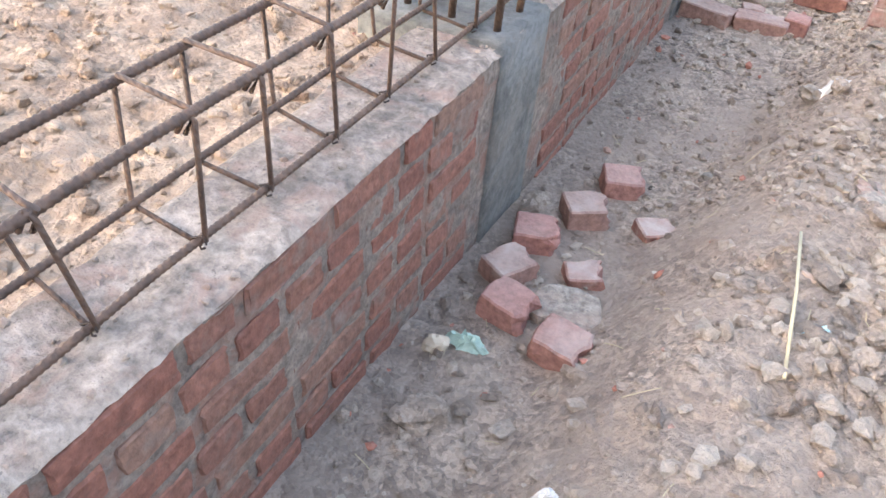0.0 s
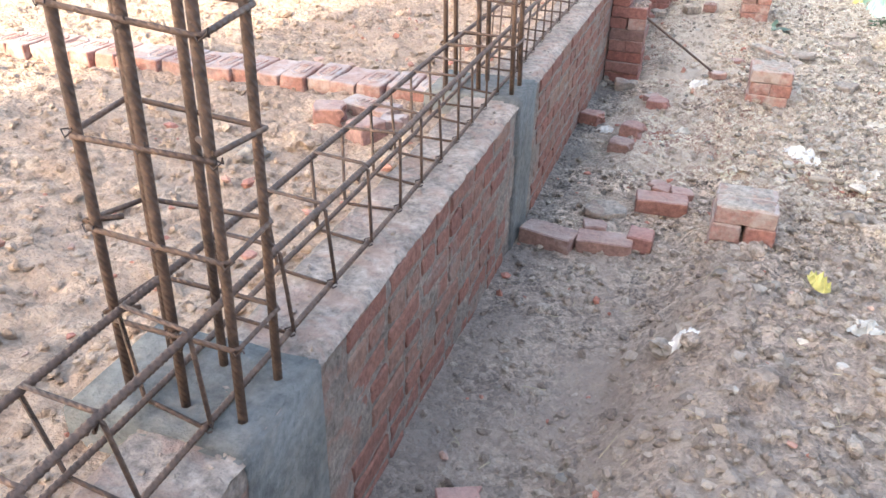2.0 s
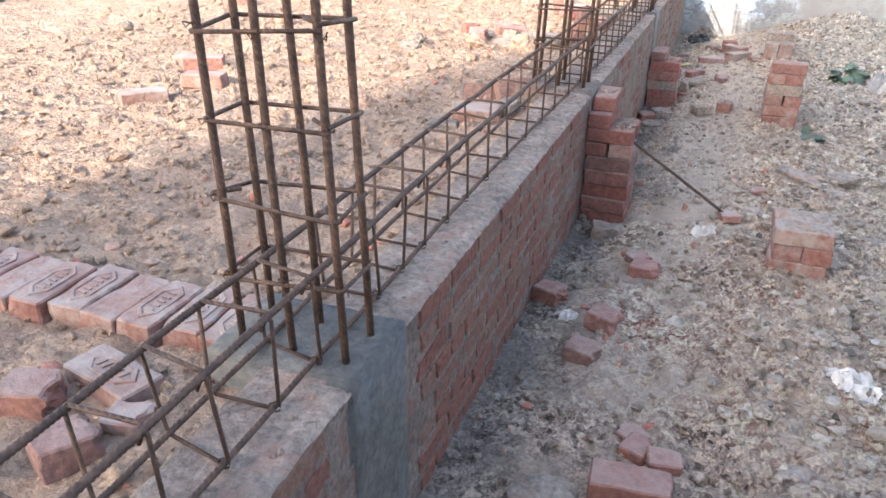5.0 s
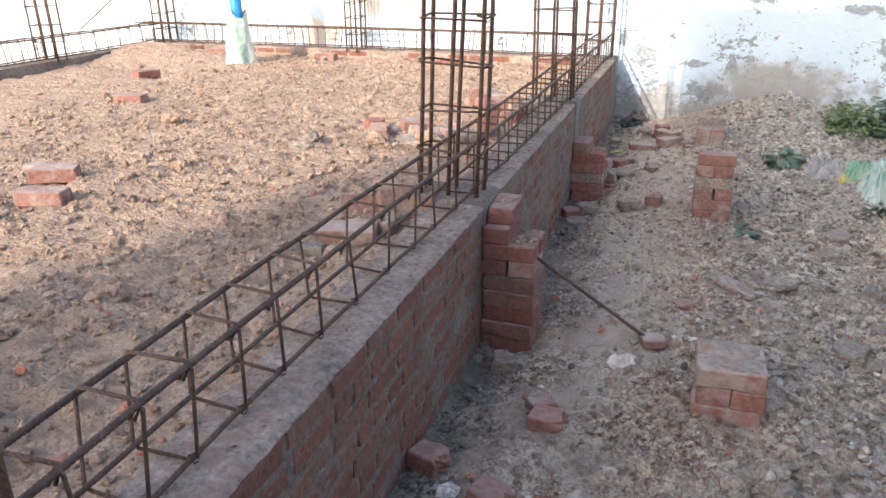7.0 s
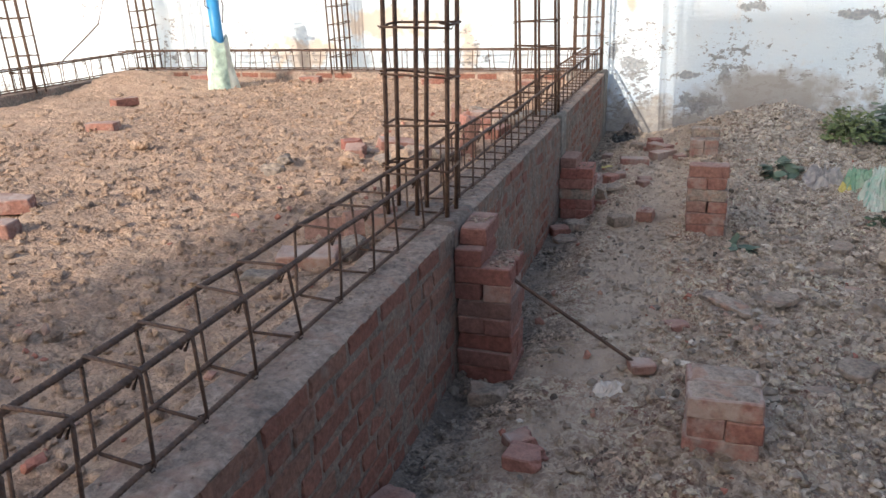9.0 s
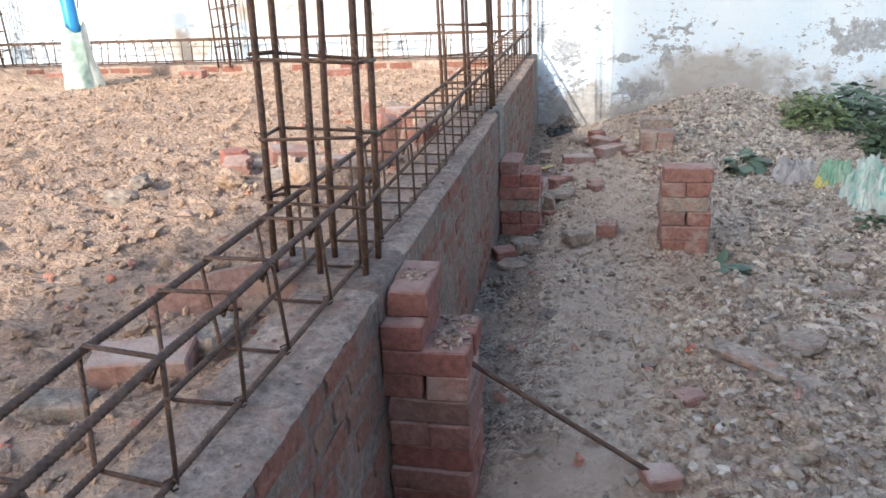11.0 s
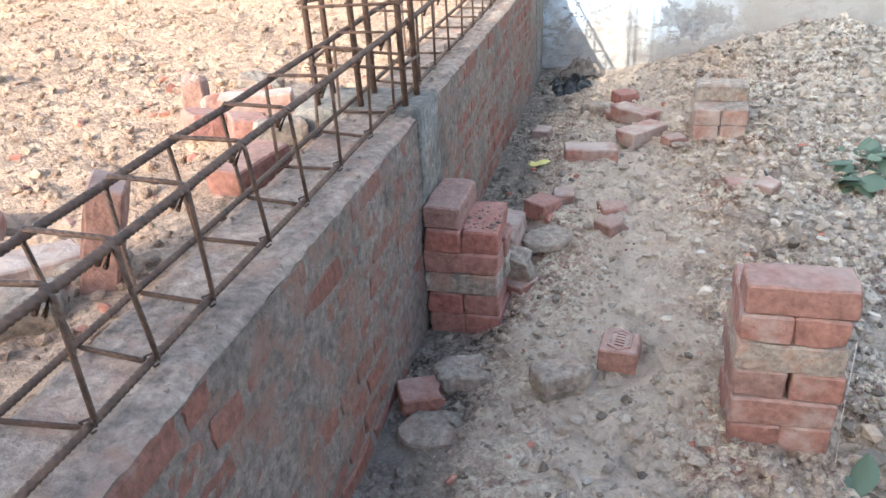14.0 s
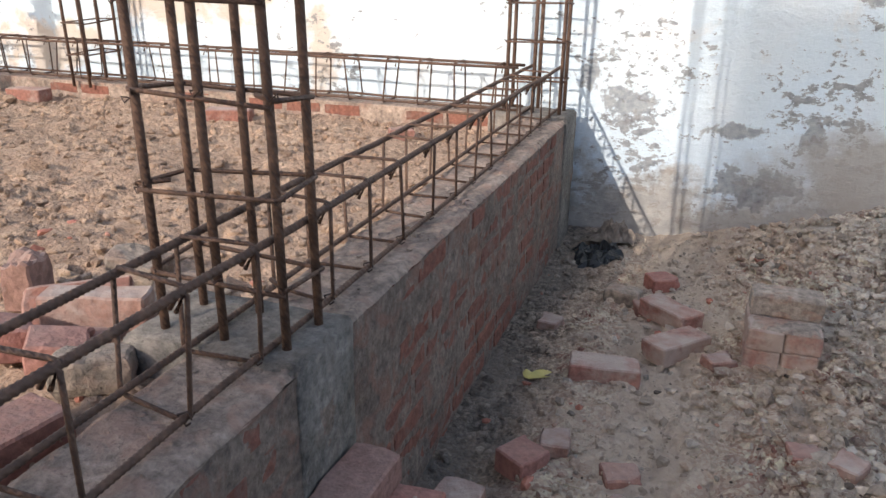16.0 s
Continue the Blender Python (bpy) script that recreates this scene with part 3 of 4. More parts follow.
def beam_cage(name_label, start, end, stirrups, w=0.15, h=0.226, bow=None):
    """Four long bars tied into stirrups at the given distances, along a line on top of a plinth; bow: its sideways wander."""
    a, b = Vector(start), Vector(end)
    length = (b - a).length
    way = (b - a).normalized()
    m = Matrix.Translation(a) @ way.to_track_quat("Y", "Z").to_matrix().to_4x4()
    c = thing("beam_cage", m, name_label, "rebar cage", "beam cages")
    r = random.Random(int(length * 1000))
    bow = bow or (lambda y: 0.0)
    n = max(3, int(length / 0.25))
    for x, z, rad in ((-w / 2, 0.013, 0.0068), (w / 2, 0.013, 0.0068), (-w / 2, h, 0.0078), (w / 2, h, 0.0078)):
        pts = [(x + bow(length * i / n) + r.uniform(-0.003, 0.003), length * i / n, z + r.uniform(-0.003, 0.003)) for i in range(n + 1)]
        if bow(3.0):
            # rolled ribs, one to the centimetre
            count_r = int(length / 0.0055)
            at = np.linspace(0, n, count_r)
            px, py, pz = (np.interp(at, range(n + 1), [p[q] for p in pts]) for q in range(3))
            part("bar", bar_data("bar", list(zip(px.tolist(), py.tolist(), pz.tolist())), [rad * (1.13 if q % 2 else 0.92) for q in range(count_r)], steel, 8), c)
        else:
            part("bar", bar_data("bar", pts, rad, steel, 8), c)
    e = 0.009
    for y in stirrups:
        t = [r.uniform(-0.01, 0.03), r.uniform(-0.004, 0.004), r.uniform(-0.03, 0.03)]
        yl, yr, yt = y + t[0], y + t[1], y + t[2]
        p, q = w / 2 + e, bow(y)
        pts = [(p - 0.035, yt + 0.012, h - 0.045), (p - 0.004, yt + 0.008, h + e - 0.004), (p - 0.02, yt + 0.004, h + e),
               (-p + 0.012, yl + t[2], h + e), (-p, yl + t[2], h + e - 0.012), (-p, yl + 0.006, 0.014), (-p + 0.012, yl + 0.006, 0.003),
               (p - 0.012, yr + 0.006, 0.003), (p, yr + 0.006, 0.014), (p, yt, h + e - 0.014), (p - 0.008, yt - 0.004, h + e - 0.002), (p - 0.03, yt - 0.008, h - 0.03)]
        stirrup = part("stirrup", bar_data("stirrup", [(x + q, yy, z) for x, yy, z in pts], 0.0046, steel, 6), c)
        knot = [(p - 0.006 + q + 0.013 * math.cos(v), yr + 0.006 * math.sin(v * 2), 0.014 + 0.013 * math.sin(v)) for v in (0, 1.2, 2.4, 3.6, 4.8, 6.0)]
        part("tie_wire", bar_data("tie_wire", knot, 0.002, wire_mat, 4), stirrup)
    return c


STIRRUPS = ([-2.4 + 0.2 * i for i in range(14)]
            + [0.42, 0.63, 0.79, 0.985, 1.17, 1.365, 1.56, 1.87, 2.075, 2.29, 2.49, 2.67, 2.86, 3.04, 3.21, 3.39, 3.57, 3.89, 4.05, 4.21, 4.405, 4.6, 4.81, 5.05, 5.31, 5.57, 5.79, 6.06, 6.31]
            + [6.52, 6.73, 6.94, 7.13, 7.35, 7.51, 7.68, 7.905, 8.105, 8.315, 8.55, 8.76, 9.06, 9.26, 9.47, 9.7, 9.92, 10.13, 10.34, 10.55, 10.76, 10.97, 11.17, 11.37])


def cage_bow(d):
    """How far the long cage lies off its straight line, d metres from its start."""
    return float(np.interp(d - 2.5, (0, 2.5, 3.6, 4.6, 5.6, 6.5, 7.3, 8.5, 11.5), (-0.018, -0.022, -0.036, -0.044, -0.034, -0.014, 0.002, 0.004, -0.004)))


for yc, xc, width, lean, first, step in ((1.675, -0.798, 0.25, 1.4, 0.215, 0.185), (3.667, -0.812, 0.278, -1.7, 0.215, 0.18), (6.335, -0.815, 0.268, 1.9, 0.245, 0.19), (8.9, -0.812, 0.285, -0.9, 0.165, 0.172), (11.62, -0.818, 0.28, 0.0, 0.2, 0.185)):
    column_cage(pose(xc, yc, TOP - 0.03, 0, lean, 0), "tall rusty steel column cage standing in the brick wall", 2.7, width, 0.13, first, step, int(yc * 10))
for x in (-3.65, -6.3):
    column_cage(pose(x, 11.62, TOP - 0.03, 0, -1.5, 90), "tall rusty steel column cage on the far plinth", 2.6, seed=4)
column_cage(pose(-6.37, 9.75, TOP - 0.03, 0, -2), "tall rusty steel column cage on the side plinth", 2.6, seed=6)
beam_cage("rusty steel beam cage lying along the brick wall", (-0.772, -2.5, TOP + 0.008), (-0.772, 11.7, TOP + 0.008), [y + 2.5 for y in STIRRUPS], bow=cage_bow)
beam_cage("rusty steel beam cage lying along the far plinth", (-0.9, 11.62, TOP + 0.002), (-6.7, 11.62, TOP + 0.002), [0.12 + 0.205 * i for i in range(28)])
beam_cage("rusty steel beam cage lying along the side plinth", (-6.37, 2.0, TOP + 0.002), (-6.37, 11.5, TOP + 0.002), [0.12 + 0.205 * i for i in range(46)])

# ---- loose bricks ----
HB = 0.075


def worn_brick(name, L, W, H, seed, mat, frog=False, jag=0.0):
    """A brick with knocked edges; frog: the hollow on its top with raised marks; jag: one end broken."""
    r = random.Random(seed)
    bm = box_bm(-L / 2, L / 2, -W / 2, W / 2, 0, H)
    bmesh.ops.bevel(bm, geom=bm.edges[:], offset=0.005, segments=1, affect="EDGES")
    knocks = [Vector((r.choice((-1, 1)) * L / 2 * r.choice((1, r.random())), r.choice((-1, 1)) * W / 2, r.choice((0, H, H)))) for _ in range(3)]
    bmesh.ops.subdivide_edges(bm, edges=[e for e in bm.edges if e.calc_length() > 0.05], cuts=5, use_grid_fill=True)
    for v in bm.verts:
        n = Vector((fbm(v.co.x * 14, v.co.y * 14 + seed, v.co.z * 14, 3), fbm(v.co.y * 14, v.co.z * 14 + seed, v.co.x * 14, 3), fbm(v.co.z * 14 + seed, v.co.x * 14, v.co.y * 14, 3)))
        v.co += n * 0.003
        for corner in knocks:
            near = (v.co - corner).length
            if near < 0.04:
                v.co += (Vector((0, 0, H / 2)) - corner).normalized() * (0.008 * (1 - near / 0.04) * (1 + 0.6 * n.x))
        if jag and v.co.x > L / 2 - 0.02:
            v.co.x += jag * (fbm(v.co.y * 22 + seed, v.co.z * 30, 1.0, 3) - 0.2)
        elif jag and v.co.x > L / 2 - 0.05:
            v.co.x += 0.4 * jag * fbm(v.co.y * 22 + seed, v.co.z * 30, 1.0, 3)
    data = bm_data(name, bm, mat)
    return data


def frog_marks(L, W, H, mat):
    """Sunken-looking stamp: a rim and five raised strokes on the bed face."""
    bm = bmesh.new()
    a, b = L * 0.33, W * 0.26
    outline = [(-a, 0), (-a * 0.6, -b), (a * 0.6, -b), (a, 0), (a * 0.6, b), (-a * 0.6, b)]
    n = len(outline)
    rings = []
    for s, z in ((1.18, H - 0.003), (1.1, H + 0.004), (0.95, H + 0.004), (0.88, H + 0.0008)):
        rings.append([bm.verts.new((x * s, y * s, z)) for x, y in outline])
    for k2 in range(3):
        for i in range(n):
            bm.faces.new((rings[k2][i], rings[k2][(i + 1) % n], rings[k2 + 1][(i + 1) % n], rings[k2 + 1][i]))
    bm.faces.new(rings[3])
    for i in range(5):
        x = (i - 2) * a * 0.28
        m = bmesh.ops.create_cube(bm, size=1)
        for v in m["verts"]:
            v.co = Vector((x + v.co.x * 0.008 + v.co.y * 0.004, v.co.y * b * 0.9, H + 0.003 + v.co.z * 0.005))
    return bm_data("stamp", bm, mat)


FULL = [worn_brick("brick", 0.24, 0.117, HB, i, brick_dusty) for i in range(4)]
FULL_RED = [worn_brick("brick", 0.24, 0.117, HB, 10 + i, brick_clean) for i in range(4)]
FULL_PALE = [worn_brick("brick", 0.24, 0.117, HB, 40 + i, brick_pale) for i in range(4)]
FULL_GREY = [worn_brick("brick", 0.24, 0.117, HB, 80 + i, crust) for i in range(4)]
FULL_FRESH = [worn_brick("brick", 0.24, 0.117, HB, 90 + i, brick_fresh) for i in range(4)]
FULL_DEEP_SHADED = [worn_brick("brick", 0.24, 0.117, HB, 20 + i, brick_deep_shaded) for i in range(4)]
HALF = [worn_brick("half_brick", 0.125, 0.11, HB, 30 + i, (brick_fresh, brick_clean)[i % 2], jag=0.022) for i in range(6)]
BIT = [worn_brick("brick_bit", 0.11, 0.09, 0.045, 50 + i, (brick_clean, brick_dusty)[i % 2], jag=0.028) for i in range(4)]


def broken_piece(name, L, W, H, seed, mat, square):
    """A broken piece of brick or slab: crooked outline, uneven top, undercut sides; square: how boxy the outline is."""
    r = random.Random(seed)
    bm = bmesh.new()
    n, rings = 22, 7
    outline = []
    for i in range(n):
        a = 2 * math.pi * (i + r.uniform(-0.25, 0.25)) / n
        c, si = math.cos(a), math.sin(a)
        box = 1 / max(abs(c), abs(si))
        k2 = (square * box + (1 - square)) * (1 + 0.2 * fbm(c * 1.3 + seed, si * 1.3, 0.5, 3))
        outline.append((c * k2 * L / 2, si * k2 * W / 2))
    loops = []
    for s2, z in ((0.9, 0.0), (1.0, 0.3), (1.0, 0.7), (0.965, 0.93), (0.88, 1.0), (0.55, 1.0), (0.25, 1.0)):
        loops.append([bm.verts.new((x * s2 + 0.008 * fbm(x * 25, y * 25, z + seed, 2), y * s2 + 0.008 * fbm(y * 25, x * 25, z - seed, 2),
                                    H * (z + (0.2 * fbm(x * s2 * 12, y * s2 * 12, seed, 3) if z > 0.5 else 0)))) for x, y in outline])
    for a, b in zip(loops, loops[1:]):
        for i in range(n):
            bm.faces.new((a[i], a[(i + 1) % n], b[(i + 1) % n], b[i]))
    bm.faces.new(loops[-1])
    bm.faces.new(loops[0][::-1])
    return bm_data(name, bm, mat)


GREY = [broken_piece("mortar_brick", 0.155, 0.108, 0.068, 60 + i, chunk, 0.85) for i in range(3)]
SLAB = [broken_piece("concrete_chunk", 0.19, 0.15, 0.036, 70 + i, chunk, 0.35) for i in range(3)]
STAMP = frog_marks(0.24, 0.117, HB, brick_dusty)
STAMP_HALF = frog_marks(0.15, 0.112, HB, brick_dusty)
LABELS = {
    "f": ("brick", FULL, "whole dusty red clay brick lying on the soil"),
    "r": ("brick", FULL_RED, "whole fired red clay brick lying on the soil"),
    "h": ("half_brick", HALF, "broken half of a red clay brick on the soil"),
    "b": ("brick_bit", BIT, "small broken bit of red brick on the soil"),
    "d": ("brick", FULL_PALE, "whole dust-covered clay brick lying on the soil"),
    "g": ("mortar_brick", GREY, "grey brick crusted with old mortar on the soil"),
    "s": ("concrete_chunk", SLAB, "flat grey piece of broken concrete on the soil"),
}
count = 0


def lay(kind, x, y, rz=0.0, stamp=False, tilt=0.0, roll=0.0, z=None, label="", group="loose bricks", lift=0.0):
    """One loose brick resting on the soil, or at the height z."""
    global count
    count += 1
    name, pool, text = LABELS[kind]
    if z is None:
        z = (fill_z if x < WALL_X0 else ground_z)(x, y) - 0.008 + lift
    m = pose(x, y, z, tilt, roll, rz)
    ob = thing(name, m, label or text + (", stamp upward" if stamp else ""), "brick" if kind != "s" else "rubble", group, data=pool[count % len(pool)])
    if stamp:
        part("stamp", STAMP if kind in "fr" else STAMP_HALF, ob, "stamped hollow with raised strokes")
    return ob


# beside the first column
for kind, x, y, rz, st in (("h", -0.259, 1.23, -8, 0), ("h", -0.425, 1.301, -12, 0), ("h", -0.491, 1.447, 60, 0), ("h", -0.485, 1.621, 20, 0), ("h", -0.41, 1.816, 35, 0), ("h", -0.365, 2.042, 25, 0),
                           ("b", -0.31, 1.552, 30, 0), ("s", -0.3, 1.387, 10, 0), ("b", -0.198, 1.843, 40, 0)):
    lay(kind, x, y, rz, bool(st))
# across the path by the second column
for kind, x, y, rz, st in (("r", -0.476, 3.659, -12, 0), ("r", -0.235, 3.681, 4, 0), ("h", -0.09, 3.763, 88, 0), ("r", -0.035, 4.133, 6, 0), ("b", -0.3, 3.843, 15, 0), ("s", -0.28, 4.021, 24, 0),
                           ("b", -0.04, 4.336, 70, 0), ("b", 0.05, 4.285, 10, 0), ("b", -0.069, 4.411, 140, 0), ("h", -0.315, 4.779, -14, 0), ("h", -0.281, 5.035, -20, 0), ("h", -0.54, 5.2, -20, 0),
                           ("h", -0.185, 5.514, -6, 0), ("b", -0.224, 5.627, 40, 0), ("g", -0.436, 5.985, 5, 0)):
    lay(kind, x, y, rz, bool(st))
# between the third and fourth columns
for kind, x, y, rz, st in (("h", -0.545, 8.371, 25, 0), ("g", -0.448, 8.473, 25, 0), ("s", -0.47, 8.249, 15, 0), ("g", -0.149, 8.412, 30, 0), ("h", 0.012, 8.562, 84, 1), ("h", -0.331, 9.509, 60, 0),
                           ("s", -0.276, 9.197, 55, 0), ("b", -0.053, 9.527, 20, 0), ("b", -0.26, 9.614, 100, 0), ("b", 0.44, 9.78, 10, 0), ("b", 0.544, 9.749, 60, 0), ("b", -0.05, 9.337, 50, 0)):
    lay(kind, x, y, rz, bool(st))
# shards and chunks on the trodden strip
for kind, x, y, rz in (("b", -0.341, 8.957, 60), ("b", 0.277, 6.776, 35), ("s", 0.772, 7.326, 50), ("s", 0.938, 8.708, 20),
                       ("g", 1.108, 8.076, 40), ("s", 1.24, 8.528, 80), ("g", 0.815, 6.269, 15), ("s", 1.013, 6.588, 65)):
    lay(kind, x, y, rz)
# at the end of the path
for kind, x, y, rz, st in (("d", -0.185, 10.095, 8, 0), ("d", 0.041, 10.337, 48, 0), ("b", 0.195, 10.26, 30, 0), ("d", 0.002, 10.613, -40, 0), ("g", -0.209, 10.818, -12, 0), ("b", -0.094, 10.724, 20, 0), ("b", -0.459, 10.522, 80, 0), ("h", -0.056, 10.979, 30, 0)):
    lay(kind, x, y, rz, bool(st))

# a row of stamped bricks laid side by side on the fill
for i in range(19):
    x = -1.06 - i * 0.121
    y = 3.745 + 0.012 * math.sin(i * 2.1) - 0.006 * i
    lay("f", x, y, 90 + 2.5 * math.sin(i * 1.7), i not in (3, 6, 12), z=FILL - 0.012 + 0.004 * (i % 3), label="dusty red brick in a row laid side by side", group="row of bricks on the fill")
for kind, x, y, rz, st in (("f", -1.215, 3.44, -14, 1), ("h", -1.34, 3.31, 20, 0), ("h", -1.13, 3.20, 60, 0), ("b", -1.07, 3.33, 10, 0)):
    lay(kind, x, y, rz, bool(st))
# heap behind the third column
for kind, x, y, rz, ti, ro in (("g", -1.24, 5.68, 10, 0, 0), ("f", -1.12, 5.85, 14, 8, 0), ("g", -1.0, 5.98, 80, 0, 0), ("r", -1.21, 6.26, 20, 64, 0), ("r", -1.04, 6.28, 35, 56, 0)):
    lay(kind, x, y, rz, False, ti, ro, lift=0.02 if ti > 30 else 0.0)
# heap before and behind the fourth column
for kind, x, y, rz, ti, ro in (("s", -1.67, 7.89, 10, 0, 12), ("s", -1.5, 7.66, -8, 10, 0), ("f", -1.58, 7.98, 35, 10, 8), ("g", -1.14, 7.72, 30, 10, 0), ("g", -1.13, 7.92, 20, 0, 0), ("f", -1.26, 7.86, 55, 0, 8),
                               ("r", -1.0, 8.44, 80, 0, 0), ("f", -1.22, 8.95, 20, 90, 0), ("h", -1.42, 8.97, 20, 0, -90), ("f", -1.31, 8.97, 40, 58, 0), ("h", -1.17, 8.80, 20, 0, 0), ("s", -1.0, 8.86, 30, 0, 0)):
    lay(kind, x, y, rz, False, ti, ro, lift=0.066 if abs(ro) > 80 or ti == 90 else 0.02 if ti > 40 else 0.0)
for kind, x, y, rz, ti, ro in (("s", -1.36, 7.78, 30, 24, 0), ("g", -1.52, 7.84, 70, 0, 20), ("h", -1.75, 7.72, 15, 18, 0), ("h", -1.16, 8.74, 40, 0, 10), ("g", -1.03, 8.7, 30, 0, 0),
                               ("h", -1.3, 8.72, 50, 0, 12), ("s", -1.12, 9.12, 80, 15, 0), ("h", -1.88, 7.95, 40, 0, 0), ("g", -1.35, 9.2, 15, 0, 10)):
    lay(kind, x, y, rz, False, ti, ro, lift=0.012)
lay("r", -1.01, 7.9, 28, roll=-74, lift=0.114, label="red clay brick standing on end on the fill", stamp=True)
# single bricks on the fill
for kind, x, y, rz in (("f", -2.75, 5.86, 15), ("f", -2.84, 5.46, 50), ("f", -4.13, 8.21, 10), ("f", -3.02, 6.22, 30), ("f", -3.2, 6.35, 5), ("f", -2.4, 11.2, 20), ("f", -3.9, 11.3, 4), ("f", -5.3, 11.25, 8), ("h", -1.4, 11.2, 30),
                       ("f", -4.9, 9.4, 70)):
    lay(kind, x, y, rz)


# ---- brick stacks ----
def stack(x0, y0, z0, courses, label, group, top=(), red=0.65, pool_red=None, top_pool=None):
    """Dry-laid courses from below: S two stretchers (G grey ones, T a single one in front), H two headers, L one header alone; top: single bricks (x, y, turn)."""
    r = random.Random(int(x0 * 100 + y0 * 1000))
    z = z0
    for c in courses:
        for i in range(1 if c in "LT" else 2):
            if c in "SGT":
                px, py, rz = x0 + 0.12, y0 + 0.0585 + i * 0.12, 0
            else:
                px, py, rz = x0 + 0.0585 + i * 0.12, y0 + 0.12, 90
            pool = (pool_red or FULL_RED) if r.random() < red else FULL
            if c == "G":
                pool = FULL_GREY
            ob = thing("brick", pose(px + r.uniform(-0.008, 0.008), py + r.uniform(-0.007, 0.007), z, 0, 0, rz + r.uniform(-2.2, 2.2)), label, "brick", group, data=pool[r.randrange(4)])
        z += HB + 0.001
    for dx, dy, rz, up in top:
        thing("brick", pose(x0 + dx, y0 + dy, z + up * (HB + 0.001), 0, 0, rz), label, "brick", group, data=(top_pool or pool_red or FULL_RED)[r.randrange(4)])
    return z


stack(0.182, 3.66, 0.1, "SHS", "dusty red brick in a low stack with mortar on top", "first low brick stack", red=1.0, pool_red=FULL_PALE)
stack(0.328, 5.645, 0.03, "LSHS", "dusty red brick in a knee-high dry stack", "second brick stack", red=0.5, pool_red=FULL_PALE)
stack(0.278, 8.245, -0.035, "LHSHGHT", "red brick in a tall narrow dry stack", "tall brick stack", red=0.5)
stack(0.27, 10.235, 0.035, "SHH", "dusty red brick in a low stack near the old wall", "last brick stack", ((0.12, 0.182, 0, 0),), red=0.9, pool_red=FULL_PALE, top_pool=FULL_GREY)
stack(-0.616, 6.16, -0.012, "SSSHSHS", "red brick in a stack against the plinth wall", "stack against the wall", ((0.056, 0.116, 90, 0), (0.06, 0.17, 92, 1)), 0.95, FULL_DEEP_SHADED)
stack(-0.612, 8.745, -0.055, "HHGSH", "red brick in a low stack against the plinth wall", "second stack against the wall", ((0.058, 0.13, 88, 0),), 0.9, FULL_FRESH)
lay("f", -0.42, 9.10, 88, z=ground_z(-0.42, 9.1) - 0.01)
lay("f", -0.42, 9.11, 92, z=ground_z(-0.42, 9.1) + 0.066)
lay("f", -0.42, 9.10, 87, z=ground_z(-0.42, 9.1) + 0.142)
lay("g", -0.352, 8.93, 86, roll=72, z=ground_z(-0.35, 8.93) + 0.07, label="grey mortar-crusted brick leaning on the stack")

thing("string", pose(0, 0, 0), "thin white string hanging from the tall stack to the soil", "string", data=bar_data("string", [(0.519, 8.24, 0.38), (0.522, 8.23, 0.17), (0.528, 8.215, ground_z(0.528, 8.215) + 0.01), (0.55, 8.06, ground_z(0.55, 8.06) + 0.012), (0.59, 7.93, ground_z(0.59, 7.93) + 0.012)], 0.0009, plastic_white, 5))


def mortar_cap(x0, y0, z, w, d, seed):
    """A skim of mortar spread on a stack."""
    verts, faces, n = [], [], 12
    for j in range(n + 1):
        for i in range(n + 1):
            e = min(i, j, n - i, n - j)
            x, y = x0 + w * i / n, y0 + d * j / n
            verts.append((x + 0.01 * fbm(y * 20, seed, x * 20, 2), y + 0.01 * fbm(x * 20, y * 20, seed, 2), z + (-0.004 if e == 0 else 0.006 + 0.004 * fbm(x * 30, y * 30, seed, 3))))
    w1 = n + 1
    for j in range(n):
        for i in range(n):
            faces.append((j * w1 + i, j * w1 + i + 1, (j + 1) * w1 + i + 1, (j + 1) * w1 + i))
    thing("mortar_skim", pose(0, 0, 0), "pale skim of mortar on top of a brick stack", "mortar", "mortar on the stacks", data=mesh_data("mortar_skim", verts, faces, crust, True))


mortar_cap(0.187, 3.665, 0.1 + 3 * 0.076, 0.225, 0.108, 1)
mortar_cap(0.185, 3.787, 0.1 + 3 * 0.076, 0.225, 0.108, 4)
mortar_cap(0.334, 5.65, 0.03 + 4 * 0.076, 0.226, 0.108, 2)
mortar_cap(0.331, 5.772, 0.03 + 4 * 0.076, 0.226, 0.108, 5)
mortar_cap(0.275, 10.36, 0.035 + 4 * 0.076, 0.22, 0.11, 3)
mortar_cap(0.275, 10.24, 0.035 + 3 * 0.076, 0.225, 0.11, 6)

# steel bar from the stack down to a brick bit
rod = thing("steel_bar", pose(0, 0, 0), "rusty steel bar leaning from the brick stack to the ground", "steel bar", data=bar_data("steel_bar", [(-0.45, 6.258, 0.478), (-0.2, 6.268, 0.315), (0.02, 6.278, 0.17), (0.125, 6.282, 0.1)], 0.008, steel, 8))
lay("b", 0.15, 6.282, 20, lift=0.02)


